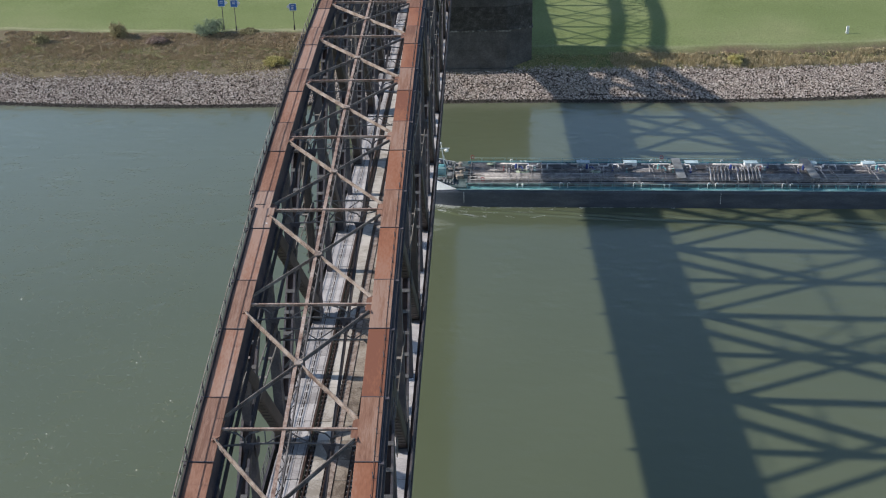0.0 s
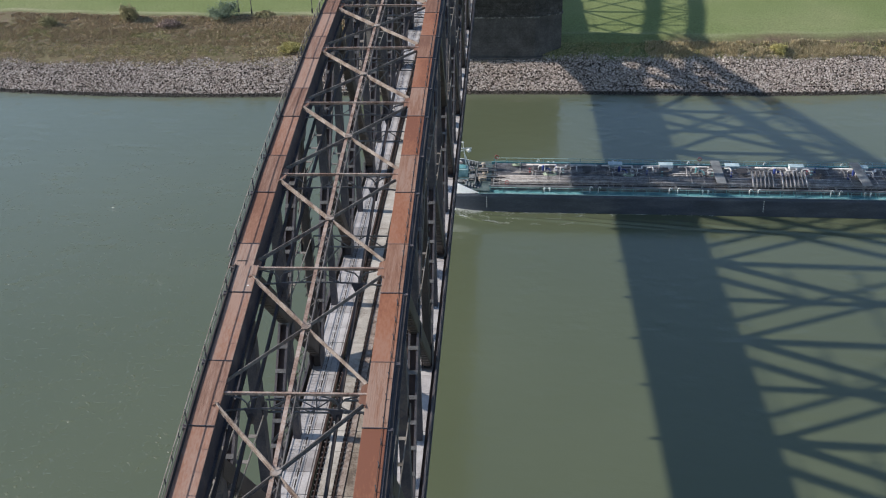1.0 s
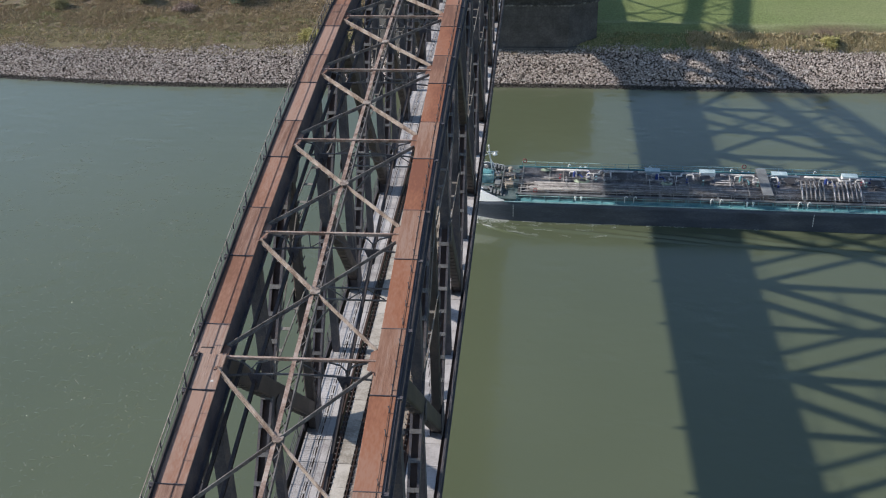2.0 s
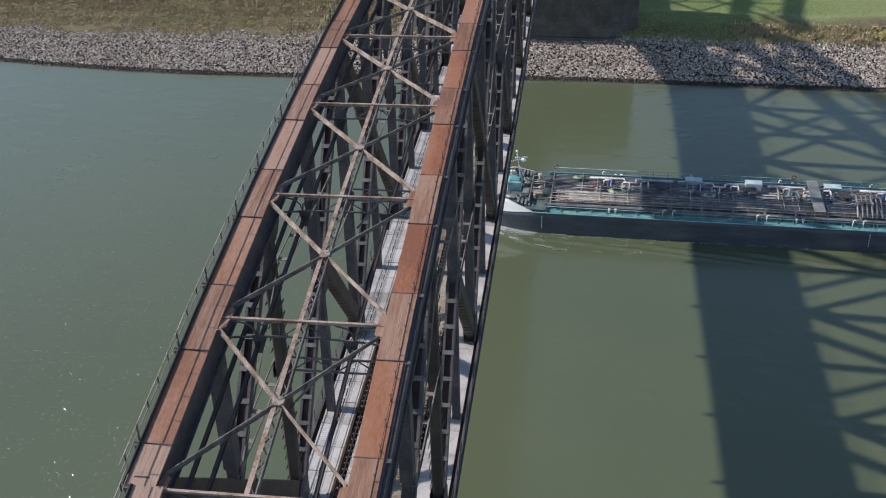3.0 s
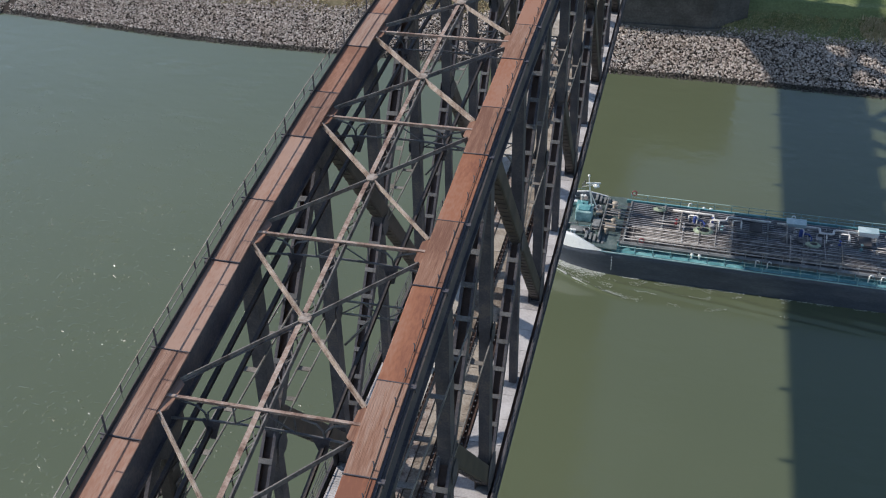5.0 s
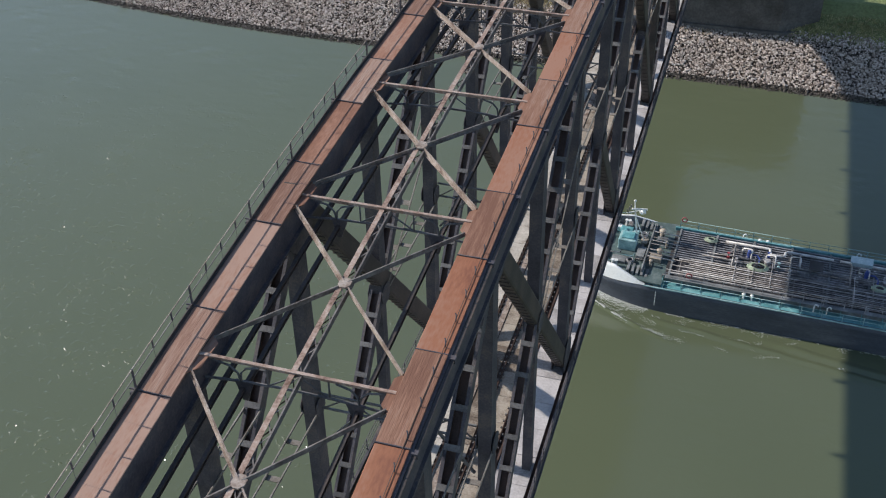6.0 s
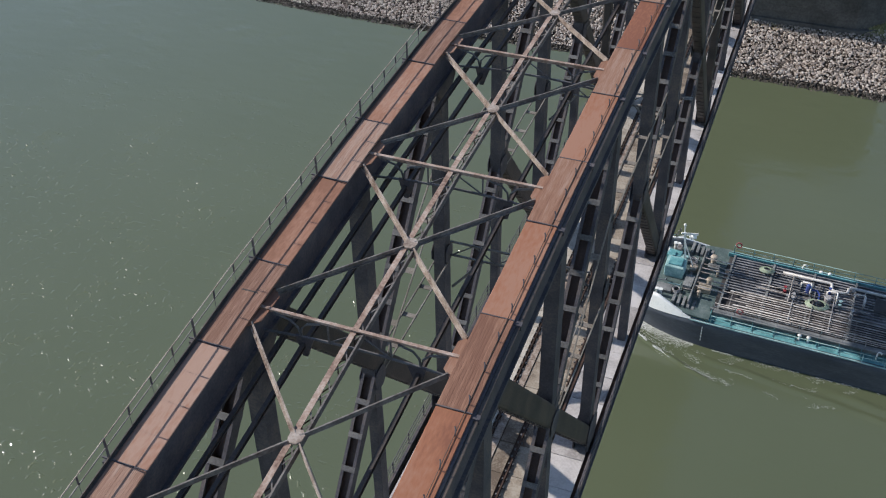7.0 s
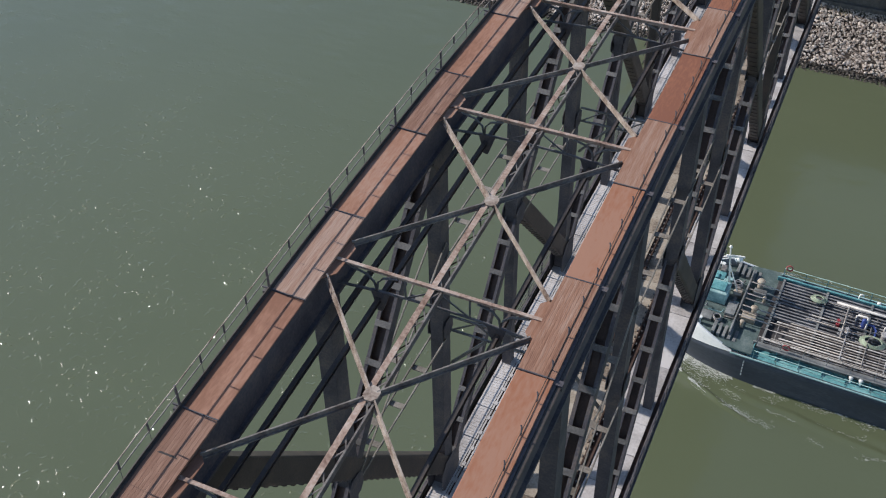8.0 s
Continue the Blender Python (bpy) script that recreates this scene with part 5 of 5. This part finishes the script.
stones()
weed_brown = island_material("dry_brown_weeds", [(0.0, (0.30, 0.225, 0.15)), (0.4, (0.41, 0.315, 0.215)), (0.7, (0.39, 0.34, 0.20)), (1.0, (0.52, 0.42, 0.32))], 0.9, 0.1)
weed_green = island_material("bank_grass", [(0.0, (0.27, 0.27, 0.13)), (0.5, (0.36, 0.345, 0.18)), (1.0, (0.46, 0.41, 0.24))], 0.9, 0.1)
weed_tan = island_material("tall_tan_grass", [(0.0, (0.33, 0.275, 0.16)), (0.5, (0.48, 0.40, 0.25)), (1.0, (0.60, 0.52, 0.36))], 0.9, 0.1)
weed_yellow = island_material("yellow_herbs", [(0.0, (0.34, 0.31, 0.13)), (0.5, (0.46, 0.42, 0.18)), (1.0, (0.54, 0.49, 0.24))], 0.9, 0.1)
tufts("bank_weeds", "dry brown and purple-tinged weeds on the bank", 36000, (-150, 8), (17, 34), (0.10, 0.50), weed_brown, 11, -0.35)
tufts("bank_weeds", "short green grass between stones and weeds on the bank", 26000, (-150, 8), (12, 27), (0.08, 0.28), weed_green, 12, -0.2, -1)
tufts("bank_weeds", "short tan grass at the top of the stones", 14000, (-150, 8), (8.5, 17), (0.10, 0.32), weed_tan, 15, -0.3)
tufts("bank_weeds", "tall tan grass above the stones", 7500, (41, 125), (10.6, 15.2), (0.3, 0.8), weed_tan, 13, -0.1)
tufts("bank_weeds", "short green grass above the stones by the pier", 7000, (0, 125), (10.2, 15), (0.15, 0.4), weed_green, 14, -0.5)


def bush(x, y, w, h, mat, label, seed):
    """Twigs with many small leaves in uneven clumps."""
    r = random.Random(seed)
    root = thing("bush", label, "bush", "bushes on the bank")
    z = bank_height(x, y - shore(x)) - 0.1
    bm = bmesh.new()
    tips = []
    for k in range(26):
        a, u = r.uniform(0, 6.28), r.uniform(0.2, 1.0)
        tip = (0.5 * w * u * math.cos(a), 0.5 * w * u * math.sin(a), h * r.uniform(0.3, 0.95) * (1.1 - 0.45 * u * u))
        tube(bm, [(0, 0, 0), (tip[0] * 0.4, tip[1] * 0.4, tip[2] * 0.55), tip], 0.04, 5)
        tips.append(tip)
    part("twigs", bm, rail_steel, root)
    verts, faces = [], []
    for k in range(4200):
        t = tips[k % len(tips)]
        c = [t[i] + r.gauss(0, (0.10 * w, 0.10 * w, 0.11 * h)[i]) for i in range(3)]
        if c[2] < 0.02:
            continue
        s = r.uniform(0.09, 0.2)
        d1 = Vector((r.gauss(0, 1), r.gauss(0, 1), r.gauss(0, 1))).normalized() * s
        d2 = d1.cross(Vector((r.gauss(0, 1), r.gauss(0, 1), r.gauss(0, 1)))).normalized() * s * 0.6
        n0, c = len(verts), Vector(c)
        verts.extend([c - d1, c + d2, c + d1, c - d2])
        faces.append((n0, n0 + 1, n0 + 2, n0 + 3))
    me = bpy.data.meshes.new("leaves")
    me.from_pydata([v[:] for v in verts], [], faces)
    me.materials.append(mat)
    ob = new("leaves", me)
    ob.parent = root
    tagged(ob, kind="stuff")
    root.matrix_basis = pose(x, y, z)


leaf_dark = island_material("dark_leaves", [(0.0, (0.12, 0.17, 0.12)), (0.5, (0.21, 0.27, 0.19)), (1.0, (0.31, 0.37, 0.27))], 0.7, 0.3)
leaf_olive = island_material("olive_leaves", [(0.0, (0.26, 0.235, 0.13)), (0.5, (0.37, 0.335, 0.19)), (1.0, (0.47, 0.43, 0.26))], 0.8, 0.2)
leaf_purple = island_material("reddish_twigs", [(0.0, (0.24, 0.18, 0.15)), (0.5, (0.36, 0.275, 0.235)), (1.0, (0.45, 0.36, 0.31))], 0.8, 0.2)
bush(-53.2, 201.5, 6.0, 3.9, leaf_dark, "dense dark green bush on the bank", 1)
bush(-75.7, 201.0, 3.6, 3.6, leaf_olive, "loose olive-brown bush on the bank", 2)
bush(-94.0, 199.0, 3.2, 2.0, leaf_olive, "low olive bush among dry weeds", 3)
bush(-65.0, 197.0, 4.5, 1.6, leaf_purple, "low reddish-brown shrub among weeds", 4)
bush(-35.0, 183.5, 4.6, 1.5, weed_yellow, "yellow-green flowering herb clump by the stones", 5)
bush(68.5, 181.0, 3.0, 1.4, weed_yellow, "yellow-green herb clump among the stones", 6)
bush(-44.5, 203.5, 4.0, 0.8, leaf_olive, "low olive shrub beside sign posts", 7)

sign_blue = material("blue_sign_face", (0.05, 0.16, 0.48), (0.045, 0.14, 0.43), (0.06, 0.18, 0.52), 0.8, 6, 0.5, 0.0, 0.0)
sign_white = material("white_sign_paint", (0.75, 0.76, 0.77), (0.68, 0.69, 0.7), (0.8, 0.81, 0.82), 0.8, 6, 0.5, 0.0, 0.0)


def river_sign(x, y, top, kind):
    """A square blue waterway sign on a dark post, with a small white arrow board beside it."""
    root = thing("river_sign", "square blue waterway sign with white marks on a tall dark post", "sign", "waterway signs")
    z = bank_height(x, y - shore(x)) - 0.2
    bm = bmesh.new()
    tube(bm, [(0, 0, 0), (0, 0, top - z)], 0.09, 8)
    part("sign_post", bm, steel_dark, root)
    bm = bmesh.new()
    box(bm, (-0.16, -0.16, 0), (0.16, 0.16, 1.3))
    part("post_sleeve", bm, steel_dark, root)
    bm = bmesh.new()
    box(bm, (-0.85, -0.16, top - z - 1.7), (0.85, -0.10, top - z))
    plate = part("sign_plate", bm, sign_white, root)
    bm = bmesh.new()
    box(bm, (-0.78, -0.166, top - z - 1.63), (0.78, -0.156, top - z - 0.07))
    part("sign_face", bm, sign_blue, plate)
    for q in range(3 if kind else 2):
        bm = bmesh.new()
        box(bm, (-0.4, -0.178, top - z - 0.55 - 0.38 * q), (0.4 - 0.15 * q, -0.168, top - z - 0.40 - 0.38 * q))
        part("sign_bar", bm, sign_white, plate)
    bm = bmesh.new()
    s = -1 if kind else 1
    a = [bm.verts.new((s * 0.9, yy, top - z + zz)) for yy, zz in ((-0.15, -0.1), (-0.15, -1.4))] + [bm.verts.new((s * 1.55, -0.15, top - z - 0.75))]
    b = [bm.verts.new(v.co + Vector((0, 0.05, 0))) for v in a]
    bm.faces.new(a)
    bm.faces.new(b[::-1])
    for q in range(3):
        bm.faces.new((a[q], b[q], b[(q + 1) % 3], a[(q + 1) % 3]))
    part("arrow_board", bm, sign_white, root)
    root.matrix_basis = pose(x, y, z)


river_sign(-50.9, 206.0, 14.9, False)
river_sign(-47.6, 204.8, 15.0, False)
river_sign(-33.4, 205.0, 13.9, True)
stake = thing("marker_stone", "small white marker post in the meadow", "post")
bm = bmesh.new()
box(bm, (-0.3, -0.2, 0), (0.3, 0.2, 1.7))
part("marker_body", bm, sign_white, stake)
stake.matrix_basis = pose(96.6, 194.5, 7.6)

# ---- deck pieces: walk plates, infill boards, sleepers and fastenings ----
def slab_mesh(name, w, l, t, mat, groove=0):
    bm = bmesh.new()
    box(bm, (-w / 2, -l / 2, -t), (w / 2, l / 2, 0))
    for k in range(groove):
        x = -w / 2 + w * (k + 0.5) / groove
        box(bm, (x - 0.03, -l / 2 + 0.02, 0), (x + 0.03, l / 2 - 0.02, 0.025))
    return mesh_of(name, bm, mat)


walk_mesh = slab_mesh("walk_plate", 2.28, 2.58, 0.12, deck_white)
def left_walk():
    """Cross slats beside the truss, a cable duct and three long boards."""
    bm = bmesh.new()
    for k in range(12):
        y = -1.29 + k * 0.215
        box(bm, (-1.12, y + 0.008, -0.035), (-0.15, y + 0.207, 0.0))
    box(bm, (-1.12, -1.29, -0.1), (-0.15, 1.29, -0.04))
    for xa, xb, z in ((0.12, 0.42, 0.0), (0.46, 0.98, 0.01), (1.02, 1.14, -0.02)):
        box(bm, (xa, -1.28, -0.1), (xb, 1.28, z))
    box(bm, (-0.1, -1.28, -0.12), (0.0, 1.28, -0.02))
    for y in (-0.9, 0.4):
        box(bm, (-0.12, y, -0.018), (0.10, y + 0.28, 0.03))
    return mesh_of("walk_plate", bm, deck_white)


left_mesh = left_walk()
board_mesh = slab_mesh("infill_board", 1.06, 2.58, 0.08, cream_board)
strip_mesh = slab_mesh("infill_board", 0.52, 2.58, 0.08, steel_brace)
tan_mesh = slab_mesh("bed_panel", 0.96, 2.58, 0.1, ballast)
right_mesh = slab_mesh("bed_panel", 1.30, 2.58, 0.1, ballast)
for k in range(74):
    y = -24.0 + k * 2.6125
    dz = 0.008 * math.sin(k * 2.3)
    for x, me, nm in ((-4.12, left_mesh, "walk_plate"), (4.12, walk_mesh, "walk_plate"), (-1.725, board_mesh, "infill_board"), (-0.60, strip_mesh, "infill_board"), (0.2, tan_mesh, "bed_panel"), (1.725, right_mesh, "bed_panel")):
        low = 0.0 if me in (walk_mesh, left_mesh) else -0.06 if me in (board_mesh, strip_mesh) else -0.12
        piece(nm, me, bridge, pose(x, y, DECK + low + dz, 0, 0, 0.15 * math.sin(k * 1.7 + x)))
bm = bmesh.new()
box(bm, (-2.75, Y0, DECK - 0.34), (2.75, Y1, DECK - 0.24))
part("track_floor", bm, rail_steel, bridge)
verts, faces = [], []
cube = [(a, b, c) for c in (0, 1) for a, b in ((-1, -1), (1, -1), (1, 1), (-1, 1))]
for x in (-2.45, -1.0, 1.0, 2.45):
    for k in range(300):
        y = -24 + k * 0.65
        for s in (-1, 1):
            n0 = len(verts)
            verts.extend([(x + s * 0.13 + a * 0.045, y + b * 0.07, DECK - 0.12 + c * 0.13) for a, b, c in cube])
            faces.extend([tuple(n0 + q for q in f) for f in ((4, 5, 6, 7), (0, 1, 5, 4), (1, 2, 6, 5), (2, 3, 7, 6), (3, 0, 4, 7))])
me = bpy.data.meshes.new("rail_fastening")
me.from_pydata(verts, [], faces)
me.materials.append(steel_grey)
ob = new("rail_fastening", me)
ob.parent = bridge
tagged(ob, kind="stuff")
